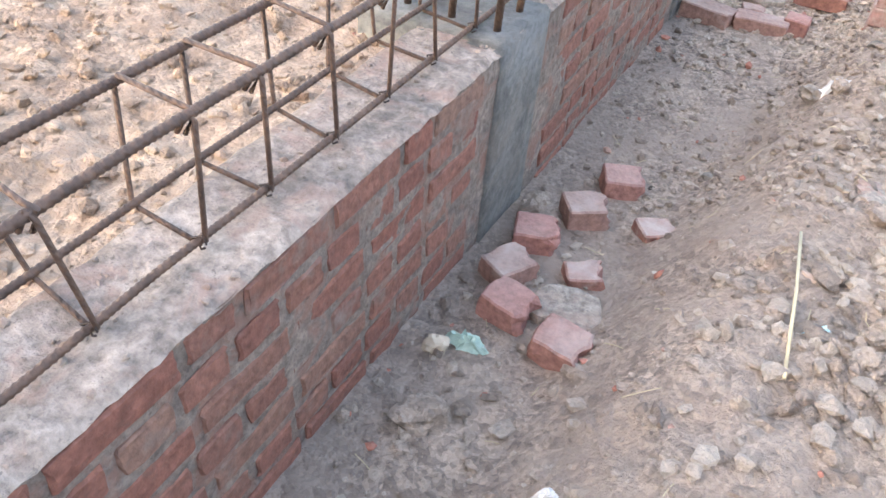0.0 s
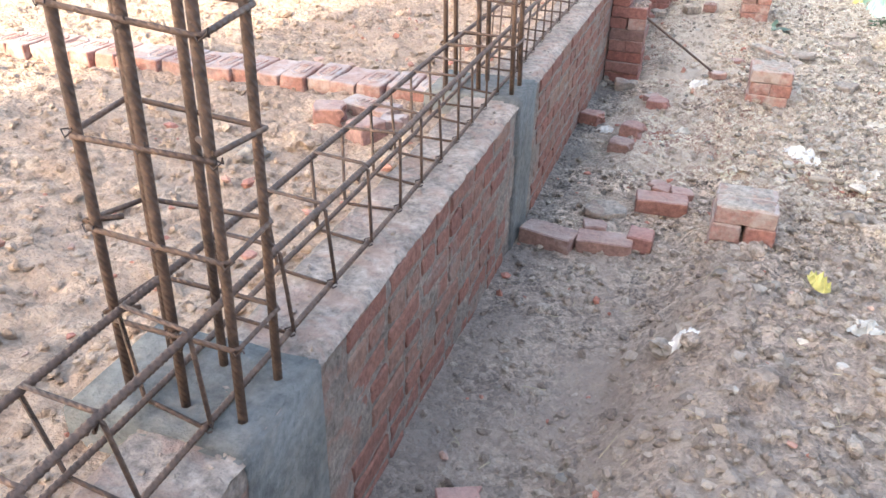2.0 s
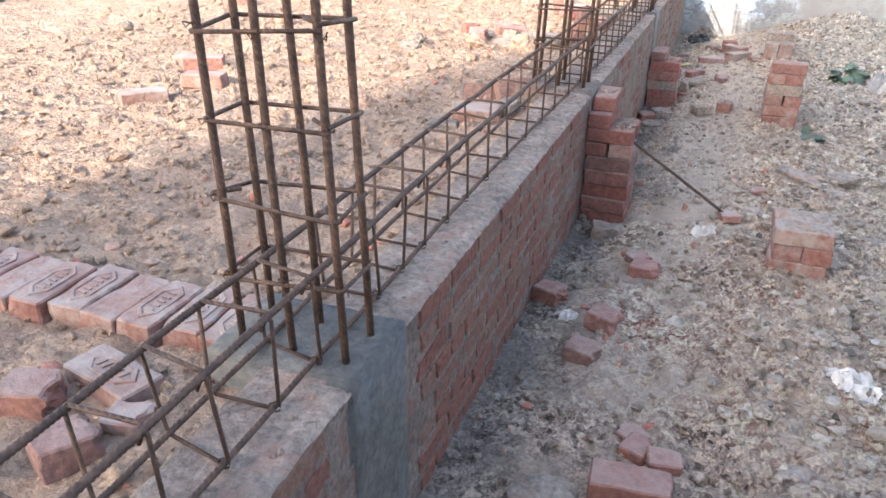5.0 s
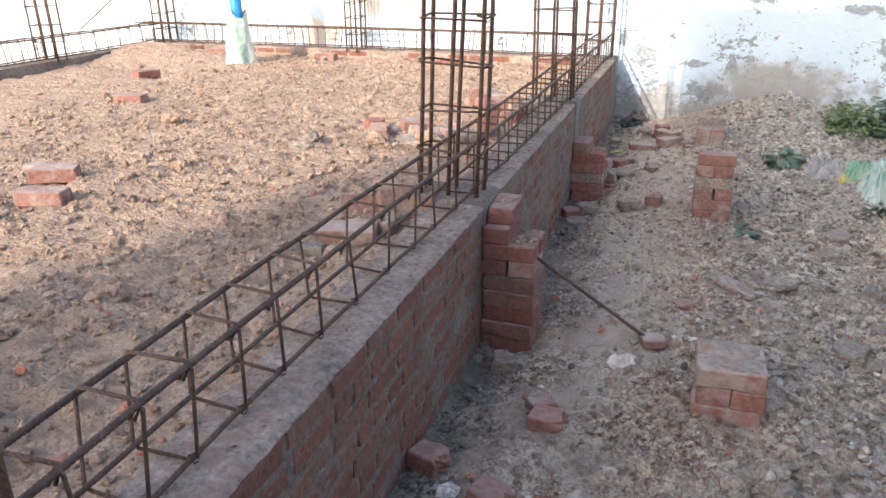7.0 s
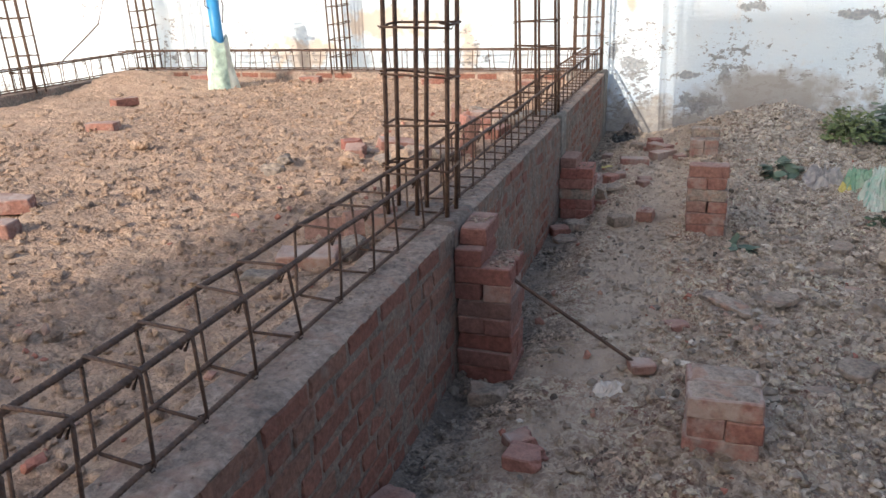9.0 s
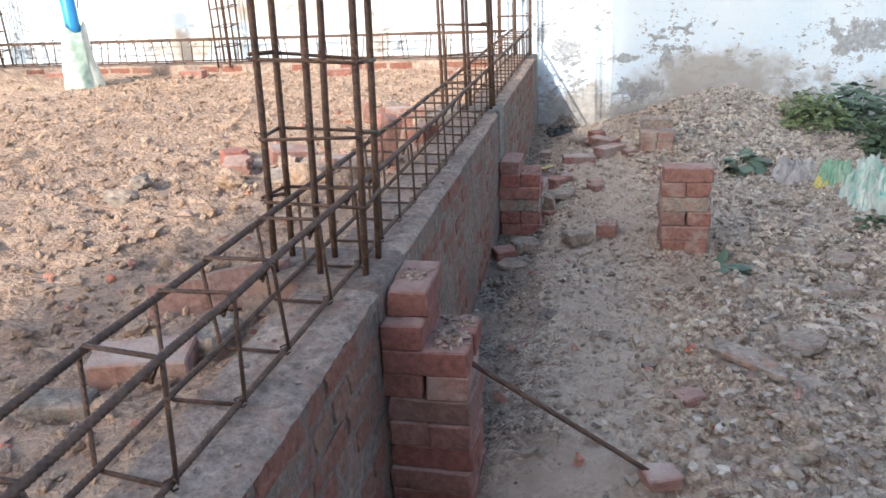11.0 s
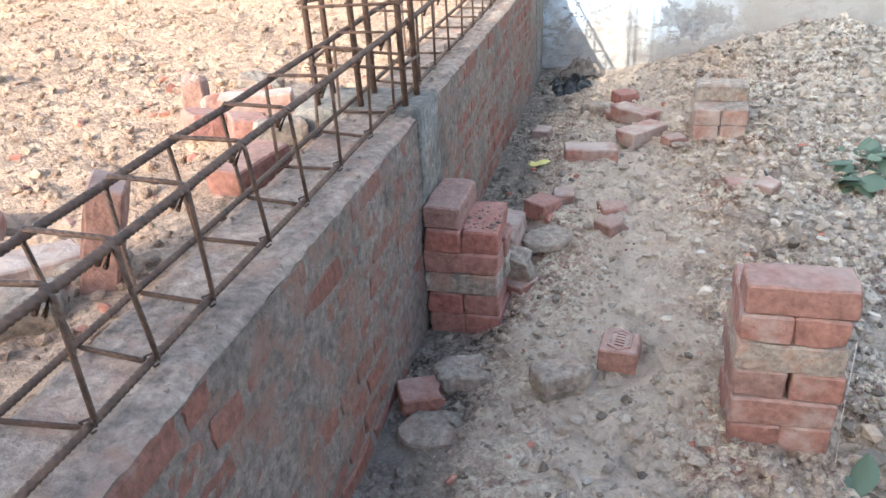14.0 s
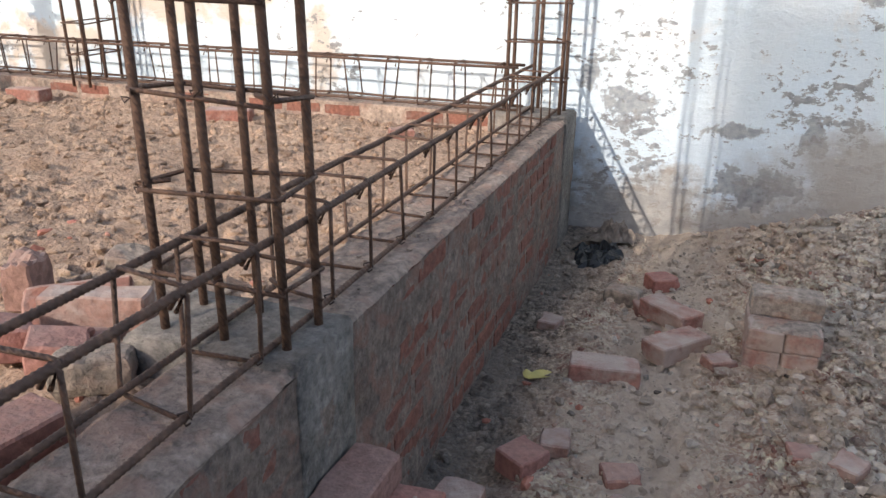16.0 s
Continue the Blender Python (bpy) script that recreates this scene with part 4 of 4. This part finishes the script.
# ---- stones and rubble lumps that stand out ----
def stone(x, y, size, mat, label, seed, flat_k=0.7, name="stone"):
    r = random.Random(seed)
    bm = bmesh.new()
    bmesh.ops.create_icosphere(bm, subdivisions=3, radius=1)
    for v in bm.verts:
        d = 1 + 0.5 * fbm(v.co.x * 1.1 + seed, v.co.y * 1.1, v.co.z * 1.1, 3) + 0.12 * fbm(v.co.x * 4, v.co.y * 4 + seed, v.co.z * 4, 2)
        v.co = Vector((v.co.x * d, v.co.y * d * 0.8, v.co.z * d * flat_k)) * size
    z = (fill_z if x < WALL_X0 else ground_z)(x, y)
    return thing(name, pose(x, y, z + size * flat_k * 0.45, r.uniform(-12, 12), r.uniform(-12, 12), r.uniform(0, 360)), label, "rubble", "stones", data=bm_data(name, bm, mat))


for i, (x, y, s) in enumerate(((-0.535, 1.761, 0.065), (0.773, 4.151, 0.07), (0.88, 4.031, 0.09), (-1.33, 3.07, 0.07), (-1.43, 2.89, 0.06), (-1.5, 3.13, 0.05), (-1.36, 7.6, 0.09), (-2.08, 7.24, 0.07), (-1.69, 7.49, 0.065),
                              (0.36, 1.423, 0.043), (0.467, 1.498, 0.037), (0.389, 1.198, 0.043), (0.314, 1.312, 0.031), (0.446, 1.107, 0.05), (0.485, 1.98, 0.031), (-0.45, 0.91, 0.06), (1.242, 7.317, 0.08), (0.943, 6.861, 0.05), (1.493, 8.27, 0.1),
                              (-2.11, 7.45, 0.06), (-3.3, 7.6, 0.07), (-2.5, 6.6, 0.05), (-4.3, 7, 0.06), (0.585, 6.626, 0.04), (0.249, 4.679, 0.035), (0.341, 8.984, 0.04), (0.323, 9.093, 0.03), (0.404, 9.348, 0.035), (0.072, 2.806, 0.045), (0.148, 2.774, 0.035), (0.341, 2.563, 0.045), (0.581, 7.303, 0.04), (0.717, 7.942, 0.035))):
    stone(x, y, s, (soil if x > WALL_X0 else fill_soil, dry_rock)[i % 3 == 1], ("dry lump of earth", "grey lump of rubble")[i % 3 == 1] + " on the soil", 100 + i)
for i, (x, y) in enumerate(((0.312, 2.012), (0.447, 4.342), (0.465, 6.936), (0.669, 6.913), (1.189, 7.771))):
    stone(x, y, 0.08, crust, "flat grey piece of broken concrete", 200 + i, 0.22, "concrete_piece")
stone(-0.52, 1.1, 0.03, pale_rock, "small ochre pebble by the wall foot", 301)


# ---- small loose lumps everywhere ----
def strew(n, x0, x1, y0, y1, lo, hi, fz, seed, keep=None):
    g = np.random.default_rng(seed)
    out = []
    for _ in range(n):
        x, y = g.uniform(x0, x1), g.uniform(y0, y1)
        if keep and g.random() > keep(x, y):
            continue
        s = lo + (hi - lo) * g.random() ** 3
        out.append((x, y, fz(x, y) + s * 0.22, s))
    return out


def right_density(x, y):
    d = 0.35 + 0.65 * min(1, max(0, (x - 0.0) / 0.6)) + bell(x, y, 0.5, 3, 0.6, 1.4, 0.5)
    return d * (0.45 + 0.9 * max(0, noise.noise(Vector((x * 2, y * 2, 9))) + 0.35))


g1 = np.random.default_rng(11)
tagged(new("soil_clods", scatter("soil_clods", strew(64000, -0.6, 2.1, -0.1, 11.8, 0.004, 0.026, ground_z, 1, right_density) + strew(14000, -0.5, 0.9, 6.5, 11.6, 0.003, 0.011, ground_z, 31) + strew(3600, -0.1, 2.1, 0.2, 11.8, 0.016, 0.036, ground_z, 2, right_density) + strew(170, 0.28, 1.4, 0.7, 3.2, 0.015, 0.036, ground_z, 8) + strew(2600, 0.25, 2.1, 9.9, 11.8, 0.01, 0.04, ground_z, 9), soil, g1)),
       "loose clods and grit strewn over the path", "rubble", kind="stuff")
tagged(new("fill_clods", scatter("fill_clods", strew(29000, -4.6, -0.88, -0.2, 11.5, 0.005, 0.024, fill_z, 3) + strew(350, -5.5, -0.95, 1.5, 11.4, 0.02, 0.05, fill_z, 4), fill_soil, g1)),
       "loose tan clods strewn over the earth fill", "rubble", kind="stuff")
def gravel_density(x, y):
    d = min(1.0, max(0.12, (x - 0.15) / 0.5)) if y > 4.5 else 0.16 * min(0.8, max(0.1, (x - 0.4) / 0.6))
    return d * (0.35 + 1.3 * max(0, noise.noise(Vector((x * 1.6, y * 1.6, 3))) + 0.25))


tagged(new("gravel", scatter("gravel", strew(42000, -0.3, 2.1, 0.6, 11.8, 0.005, 0.026, ground_z, 12, gravel_density) + strew(1100, 0.2, 2.1, 3.6, 11.8, 0.016, 0.042, ground_z, 13, gravel_density), gravel_mat, g1)),
       "grey and beige gravel over the soil", "gravel", kind="stuff")
tagged(new("mortar_crumbs", scatter("mortar_crumbs", strew(1500, WALL_X0 + 0.02, WALL_X1 - 0.015, -0.5, 11.6, 0.0018, 0.009, lambda x, y: TOP, 32)
                                    + strew(170, -0.49, -0.385, 6.18, 6.39, 0.004, 0.016, lambda x, y: 0.521, 33) + strew(60, -0.6, -0.51, 6.28, 6.38, 0.003, 0.01, lambda x, y: 0.673, 34)
                                    + strew(50, -0.49, -0.385, 8.76, 8.96, 0.003, 0.01, lambda x, y: 0.325, 35), mortar_top, g1)),
       "crumbs of mortar lying on the wall and stacks", "rubble", kind="stuff")
tagged(new("brick_chips", scatter("brick_chips", strew(420, -0.6, 1.6, 0.4, 11.6, 0.006, 0.026, ground_z, 5) + strew(260, -1.9, -0.9, 1.4, 9.6, 0.008, 0.028, fill_z, 6), chips, g1)),
       "red brick chips in the soil", "rubble", kind="stuff")


def litter():
    """Dry straw and twig ends lying on the soil."""
    g = np.random.default_rng(21)
    verts, faces = [], []
    for _ in range(520):
        x, y = g.uniform(-0.5, 1.9), g.uniform(0.4, 11.5)
        a, L = g.uniform(0, 6.28), g.uniform(0.02, 0.08)
        p = [(x + math.cos(a) * L * t, y + math.sin(a) * L * t + 0.01 * t * t * g.uniform(-1, 1), ground_z(x + math.cos(a) * L * t, y + math.sin(a) * L * t) + 0.006) for t in (0, 0.5, 1)]
        v, f = tube(p, 0.0013, 4)
        o = len(verts)
        verts += v
        faces += [tuple(o + i for i in q) for q in f]
    return mesh_data("straw_litter", verts, faces, straw)


tagged(new("straw_litter", litter()), "dry straw and twig ends on the soil", "litter", kind="stuff")
thing("straw_stalk", pose(0, 0, 0), "long dry stalk lying on the soil", "stalk", data=bar_data("straw_stalk", [(0.141, 1.679, ground_z(0.141, 1.679) + 0.035), (0.163, 1.43, ground_z(0.163, 1.43) + 0.04), (0.186, 1.178, ground_z(0.186, 1.178) + 0.03)], 0.004, straw, 6))


# ---- plastic litter ----
def crumple(name, x, y, sx, sy, amp, mat, label, seed, n=16, rz=0.0, category="plastic bag", lift=0.0):
    r = random.Random(seed)
    verts, faces = [], []
    ragged = [1 + 0.28 * fbm(math.cos(i) * 2 + seed, math.sin(i) * 2, 0, 2) for i in range(7)]
    for j in range(n + 1):
        for i in range(n + 1):
            u, v = 2 * i / n - 1, 2 * j / n - 1
            a = math.atan2(v, u)
            q = max(abs(u), abs(v))
            k2 = (0.8 + 0.22 * fbm(math.cos(a) * 1.3 + seed, math.sin(a) * 1.3, 0.5, 2)) * (q / max(0.001, math.hypot(u, v)) if q else 1)
            px = sx * (u * k2 + 0.16 * fbm(u * 2.2 + seed, v * 2.2, 4.0, 3))
            py = sy * (v * k2 + 0.16 * fbm(u * 2.2, v * 2.2 + seed, 7.0, 3))
            w1, w2 = u * 0.8 + v * 0.5 + seed, v * 0.9 - u * 0.4
            ridge = 1 - abs(fbm(w1 * 1.6, w2 * 1.6, 0.3, 2)) * 2.2
            crease = 1 - abs(fbm(w1 * 3.7 + 5, w2 * 3.3, 0.8, 2)) * 2.0
            fold = 1 - abs(noise.noise(Vector((w1 * 6.5, w2 * 2.2, seed)))) * 3.0
            h = amp * (1 - q ** 4) * (0.2 + 0.55 * max(0, ridge) + 0.3 * max(-0.3, crease) + 0.35 * max(-0.4, fold))
            c, s2 = math.cos(radians(rz)), math.sin(radians(rz))
            wx, wy = x + px * c - py * s2, y + px * s2 + py * c
            verts.append((px, py, (fill_z if wx < WALL_X0 else ground_z)(wx, wy) + max(0.003, h)))
    w = n + 1
    for j in range(n):
        for i in range(n):
            faces.append((j * w + i, j * w + i + 1, (j + 1) * w + i + 1, (j + 1) * w + i))
    return thing(name, pose(x, y, lift, 0, 0, rz), label, category, "litter on the ground", data=mesh_data(name, verts, faces, mat, False))


crumple("plastic_bag", 1.293, 9.911, 0.19, 0.12, 0.11, bag_mix, "crumpled white plastic bag on the rubble", 1, 38)
crumple("plastic_sheet", 1.65, 9.479, 0.2, 0.25, 0.24, sheet_mix, "crumpled aqua plastic sheet on the rubble", 2, 38)
crumple("plastic_bag", 1.552, 9.84, 0.15, 0.12, 0.14, green_mix, "torn green woven plastic on the rubble", 3, 38)
crumple("plastic_bag", 1.773, 9.421, 0.16, 0.16, 0.2, bag_mix, "white and grey plastic bag on the heap", 4, 38)
crumple("wrapper", 1.462, 9.809, 0.08, 0.07, 0.05, yellow_foil, "faded yellow wrapper on the rubble", 5, 10)
crumple("plastic_sheet", 1.41, 6.118, 0.22, 0.13, 0.03, plastic_white, "flat white plastic sheet on the gravel", 6, 18, -35)
crumple("plastic_bag", 0.62, 4.862, 0.12, 0.12, 0.035, plastic_white, "thin dusty plastic bag pressed in the soil", 7, 14)
crumple("wrapper", 0.549, 3.283, 0.055, 0.05, 0.06, yellow_foil, "crushed yellow wrapper on the soil", 8, 10, lift=0.03)
crumple("paper_scrap", 0.115, 2.821, 0.07, 0.06, 0.035, plastic_white, "crumpled dusty paper scrap", 9, 10, category="paper")
crumple("wrapper", -0.46, 1.15, 0.06, 0.035, 0.04, plastic_green, "small crumpled green and white wrapper by the wall foot", 10, 10)
crumple("paper_scrap", -0.13, 0.801, 0.03, 0.03, 0.02, plastic_white, "white paper scrap on the soil", 11, 8, category="paper")
crumple("wrapper", 0.225, 1.364, 0.03, 0.022, 0.02, plastic_aqua, "pale aqua scrap on the soil", 12, 8)
crumple("wrapper", -0.438, 5.075, 0.06, 0.05, 0.03, plastic_white, "white and green scrap beside a brick bit", 13, 10)
crumple("wrapper", 0.041, 6.103, 0.08, 0.06, 0.04, plastic_white, "crumpled pale wrapper on the soil", 14, 12)
crumple("plastic_sheet", -0.418, 11.402, 0.16, 0.22, 0.06, plastic_black, "black plastic sheet in the corner by the old wall", 15, 18)
crumple("sack", -0.358, 11.636, 0.16, 0.10, 0.09, dry_rock, "grey crumpled sack on the black plastic", 16, 16, category="sack", lift=0.02)
crumple("plastic_sheet", 1.843, 8.974, 0.2, 0.2, 0.05, sheet_mix, "dull green plastic sheet on the rubble", 17, 16)
for x, y, size, rz, mat, text in ((0.128, 7.382, 0.045, 30, scrap_mat, "torn pale scrap lying on the soil"), (-0.258, 7.472, 0.07, 60, dry_rock, "thin grey flake of cement bag on the soil"), (0.506, 7.582, 0.045, 10, scrap_mat, "small pale scrap of paper on the soil"),
                                  (0.427, 6.793, 0.055, 20, scrap_mat, "pale torn scrap beside the broken concrete"), (0.867, 7.831, 0.05, 80, scrap_mat, "white scrap of plastic between the gravel"), (-0.006, 5.12, 0.06, 15, scrap_mat, "dusty crumpled wrapper trodden into the soil"),
                                  (0.646, 2.95, 0.09, 50, scrap_mat, "thin pale plastic bag half in the soil"), (1.091, 5.744, 0.09, 20, scrap_mat, "white plastic scrap on the gravel"), (0.942, 4.835, 0.09, 70, scrap_mat, "thin white plastic strip on the rubble")):
    crumple("scrap", x, y, size, size * 0.6, 0.025, mat, text, int(x * 90 + y * 7), 9, rz, "litter")
strip = broken_piece("concrete_strip", 0.3, 0.1, 0.03, 77, crust, 0.8)
thing("concrete_strip", pose(0.493, 6.983, ground_z(0.493, 6.983) - 0.002, 0, 3, -38), "long broken strip of grey concrete on the gravel", "rubble", "stones", data=strip)
crumple("wrapper", 0.987, 7.676, 0.05, 0.05, 0.03, plastic_white, "pale scrap on the gravel", 18, 8)


# ---- plants ----
def leaf_into(verts, faces, base, way, side, L, W, droop):
    """One folded leaf: a midrib and two curved halves."""
    up = way.cross(side).normalized()
    o = len(verts)
    steps = 5
    for i in range(steps + 1):
        t = i / steps
        w = W * math.sin(math.pi * min(1, t * 0.92 + 0.06)) ** 0.8
        mid = base + way * (L * t) + Vector((0, 0, -droop * L * t * t))
        verts += [mid - side * w + up * w * 0.35, mid, mid + side * w + up * w * 0.35]
    for i in range(steps):
        a = o + i * 3
        faces += [(a, a + 1, a + 4, a + 3), (a + 1, a + 2, a + 5, a + 4)]


def leafy(x, y, z, radius, height, n, L, W, mat, seed):
    g = random.Random(seed)
    verts, faces = [], []
    for _ in range(n):
        a, d = g.uniform(0, 6.283), g.random() ** 0.6
        k2 = 0.75 + 0.5 * noise.noise(Vector((math.cos(a) * 1.5 + seed, math.sin(a) * 1.5, 0)))
        px, py = radius * d * k2 * math.cos(a), radius * d * k2 * math.sin(a)
        pz = height * (1 - d * d * 0.75) * g.uniform(0.25, 1.0)
        b = a + g.uniform(-0.9, 0.9)
        way = Vector((math.cos(b), math.sin(b), g.uniform(-0.3, 0.7))).normalized()
        side = way.cross(Vector((g.uniform(-0.4, 0.4), g.uniform(-0.4, 0.4), 1))).normalized()
        s = g.uniform(0.6, 1.25)
        leaf_into(verts, faces, Vector((px, py, pz)), way, side, L * s, W * s, g.uniform(0.1, 0.6))
    return mesh_data("leaves", verts, faces, mat, True)


def stems(n, radius, height, seed, mat):
    g = random.Random(seed)
    verts, faces = [], []
    for _ in range(n):
        a, d = g.uniform(0, 6.283), radius * g.uniform(0.2, 0.8)
        v, f = tube([(0, 0, -0.05), (0.4 * d * math.cos(a), 0.4 * d * math.sin(a), height * 0.5), (d * math.cos(a), d * math.sin(a), height * 0.8)], 0.004, 5)
        o = len(verts)
        verts += v
        faces += [tuple(o + i for i in q) for q in f]
    return mesh_data("stems", verts, faces, mat, True)


def plant(name, x, y, radius, height, n, L, W, mat, seed, label):
    p = thing(name, pose(x, y, ground_z(x, y) - 0.01), label, "plant", "plants on the rubble")
    for i in range(max(4, min(14, n // 14))):
        part("stem", stems(1, radius, height, seed * 50 + i, mat), p)
    part("leaves", leafy(0, 0, 0, radius, height, n, L, W, mat, seed), p)
    return p


plant("bush", 1.609, 10.966, 0.36, 0.32, 620, 0.045, 0.017, leaf_light, 1, "low light green bush on the rubble heap")
plant("bush", 2, 11.196, 0.42, 0.46, 420, 0.085, 0.035, leaf_blue, 2, "dark broad-leaved bush by the old wall")
plant("bush", 2.085, 10.516, 0.35, 0.36, 360, 0.065, 0.026, leaf_dark, 3, "dark green bush on the rubble")
plant("broadleaf_plant", 0.972, 10.092, 0.18, 0.15, 34, 0.12, 0.044, leaf_blue, 4, "low broad-leaved weed on the rubble")
plant("weed", 0.568, 8.096, 0.07, 0.05, 16, 0.1, 0.03, leaf_blue, 5, "dark green weed at the foot of the tall stack")
plant("weed", 1.841, 8.814, 0.16, 0.1, 40, 0.09, 0.035, leaf_blue, 6, "low weed beside the plastic sheet")
plant("weed", 1.591, 9.131, 0.12, 0.07, 30, 0.06, 0.022, leaf_dark, 8, "small weed between the rubble")
verts7, faces7 = [], []
leaf_into(verts7, faces7, Vector((0, 0, 0.02)), Vector((0.8, 0.5, 0.1)).normalized(), Vector((-0.5, 0.8, 0)).normalized(), 0.11, 0.03, 0.1)
leaf_into(verts7, faces7, Vector((0.01, 0, 0.02)), Vector((-0.4, 0.8, 0.1)).normalized(), Vector((0.8, 0.4, 0)).normalized(), 0.07, 0.02, 0.1)
thing("fallen_leaf", pose(-0.44, 10.04, ground_z(-0.44, 10.04)), "yellow-green fallen leaf on the soil", "leaf", data=mesh_data("fallen_leaf", verts7, faces7, yellow_foil, True))

# ---- borehole pipe with its sack, and the cable ----
bore = thing("borehole_pipe", pose(-4.62, 10.65, FILL - 0.02), "blue plastic borehole pipe wrapped in a sack at its foot", "pipe")
part("pipe", bar_data("pipe", [(0, 0, -0.1), (0, 0, 0.55), (-0.015, 0, 1.12)], 0.062, pipe_blue, 20), bore, "bright blue plastic pipe")
wv, wf = [], []
for j in range(13):
    t = j / 12
    for i in range(28):
        a = 2 * math.pi * i / 28
        rr = 0.165 - 0.075 * t + 0.022 * fbm(math.cos(a) * 2.2, math.sin(a) * 2.2, t * 3, 3) + 0.01 * math.sin(a * 5 + t * 4)
        wv.append((rr * math.cos(a), rr * math.sin(a), 0.56 * t + 0.05 * (t > 0.9) * math.sin(a * 2)))
for j in range(12):
    for i in range(28):
        wf.append((j * 28 + i, j * 28 + (i + 1) % 28, (j + 1) * 28 + (i + 1) % 28, (j + 1) * 28 + i))
part("wrapped_sack", mesh_data("wrapped_sack", wv, wf, sack, True), bore, "pale green-white woven sack tied round the pipe")
wv2 = [Vector(v) * 1.02 + Vector((0.006, -0.004, 0)) for v in wv]
part("sack_panel", mesh_data("sack_panel", wv2, [f for q, f in enumerate(wf) if 19 <= q % 28 <= 25], plastic_green, True), bore, "green printed side of the sack")
part("clamp", bar_data("clamp", [(-0.015, 0, 1.0), (-0.015, 0, 1.2)], 0.078, wire_mat, 14), bore, "dark rusty clamp on the pipe top")
part("clamp_arm", bar_data("clamp_arm", [(-0.15, 0.0, 1.1), (0.15, 0.0, 1.1)], 0.02, wire_mat, 8), bore)
part("hook", bar_data("hook", [(-0.1, 0, 1.18), (-0.1, 0, 1.26), (0.0, 0, 1.28), (0.05, 0, 1.2)], 0.014, wire_mat, 7), bore)
for i in range(4):
    a = i * 1.3
    part("wire", bar_data("wire", [(0.07 * math.cos(a), 0.07 * math.sin(a), 1.05), (0.1 * math.cos(a + 0.3), 0.1 * math.sin(a + 0.3), 0.9), (0.07 * math.cos(a + 0.6), 0.07 * math.sin(a + 0.6), 0.72 + 0.05 * i)], 0.006, wire_mat, 5), bore)
thing("cable", pose(0, 0, 0), "thin dark cable hanging from a column cage", "cable", data=bar_data("cable", [(-6.38, 11.5, 1.93), (-6.55, 11.5, 1.9), (-6.72, 11.5, 1.6), (-6.85, 11.45, 1.25), (-7.1, 11.4, 1.05), (-7.45, 11.4, 0.82)], 0.008, wire_mat, 6))

# ---- face bricks of the plinth, last ----
def face_bricks():
    course = 0
    z = TOP - 0.012 - BH
    r = random.Random(3)
    picked = []
    while z > -0.12:
        y = -2.2 + (0.06 if course % 2 else 0.0)
        while y < END_Y - 0.1:
            header = (course % 2 == 1) if r.random() < 0.8 else r.random() < 0.5
            L = BW if header else BL
            yc = y + L / 2
            if all(abs(yc - 0.005 - c) > 0.155 + L / 2 for c in COLUMNS_Y + (11.58,)):
                picked.append((yc, z, header, course, r.randrange(100)))
            y += L + JOINT
        z -= BH + JOINT
        course += 1
    order = [b for b in picked if 0.3 < b[0] < 11.6]
    near = set(id(b) for b in sorted(order, key=lambda b: (b[3], b[0]))[:300])
    verts, faces = [], []
    for b in picked:
        yc, z, header, course, k = b
        me = (HEAD if header else STRETCH)[k % 4]
        m = Matrix.Translation((WALL_X1 + (k % 7) * 0.0008 - 0.002, yc, z)) @ pose(0, 0, 0, (k % 9 - 4) * 0.35)
        if id(b) in near:
            part("brick", me, plinth, m=m)
        else:
            o = len(verts)
            verts += [m @ v.co for v in me.vertices]
            faces += [tuple(o + i for i in p.vertices) for p in me.polygons]
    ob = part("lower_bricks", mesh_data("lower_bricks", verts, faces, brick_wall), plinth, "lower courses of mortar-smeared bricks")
    ob["kind"] = "stuff"


face_bricks()
for i in (0, 1, 3, 4, 5, 7, 10, 11, 14, 15, 16, 19):
    part("brick", STRETCH[i % 5], far_plinth, m=Matrix.Translation((-1.15 - i * 0.244, END_Y - 0.243, TOP - 0.085)) @ pose(0, 0, 0, 0, 0, -90))
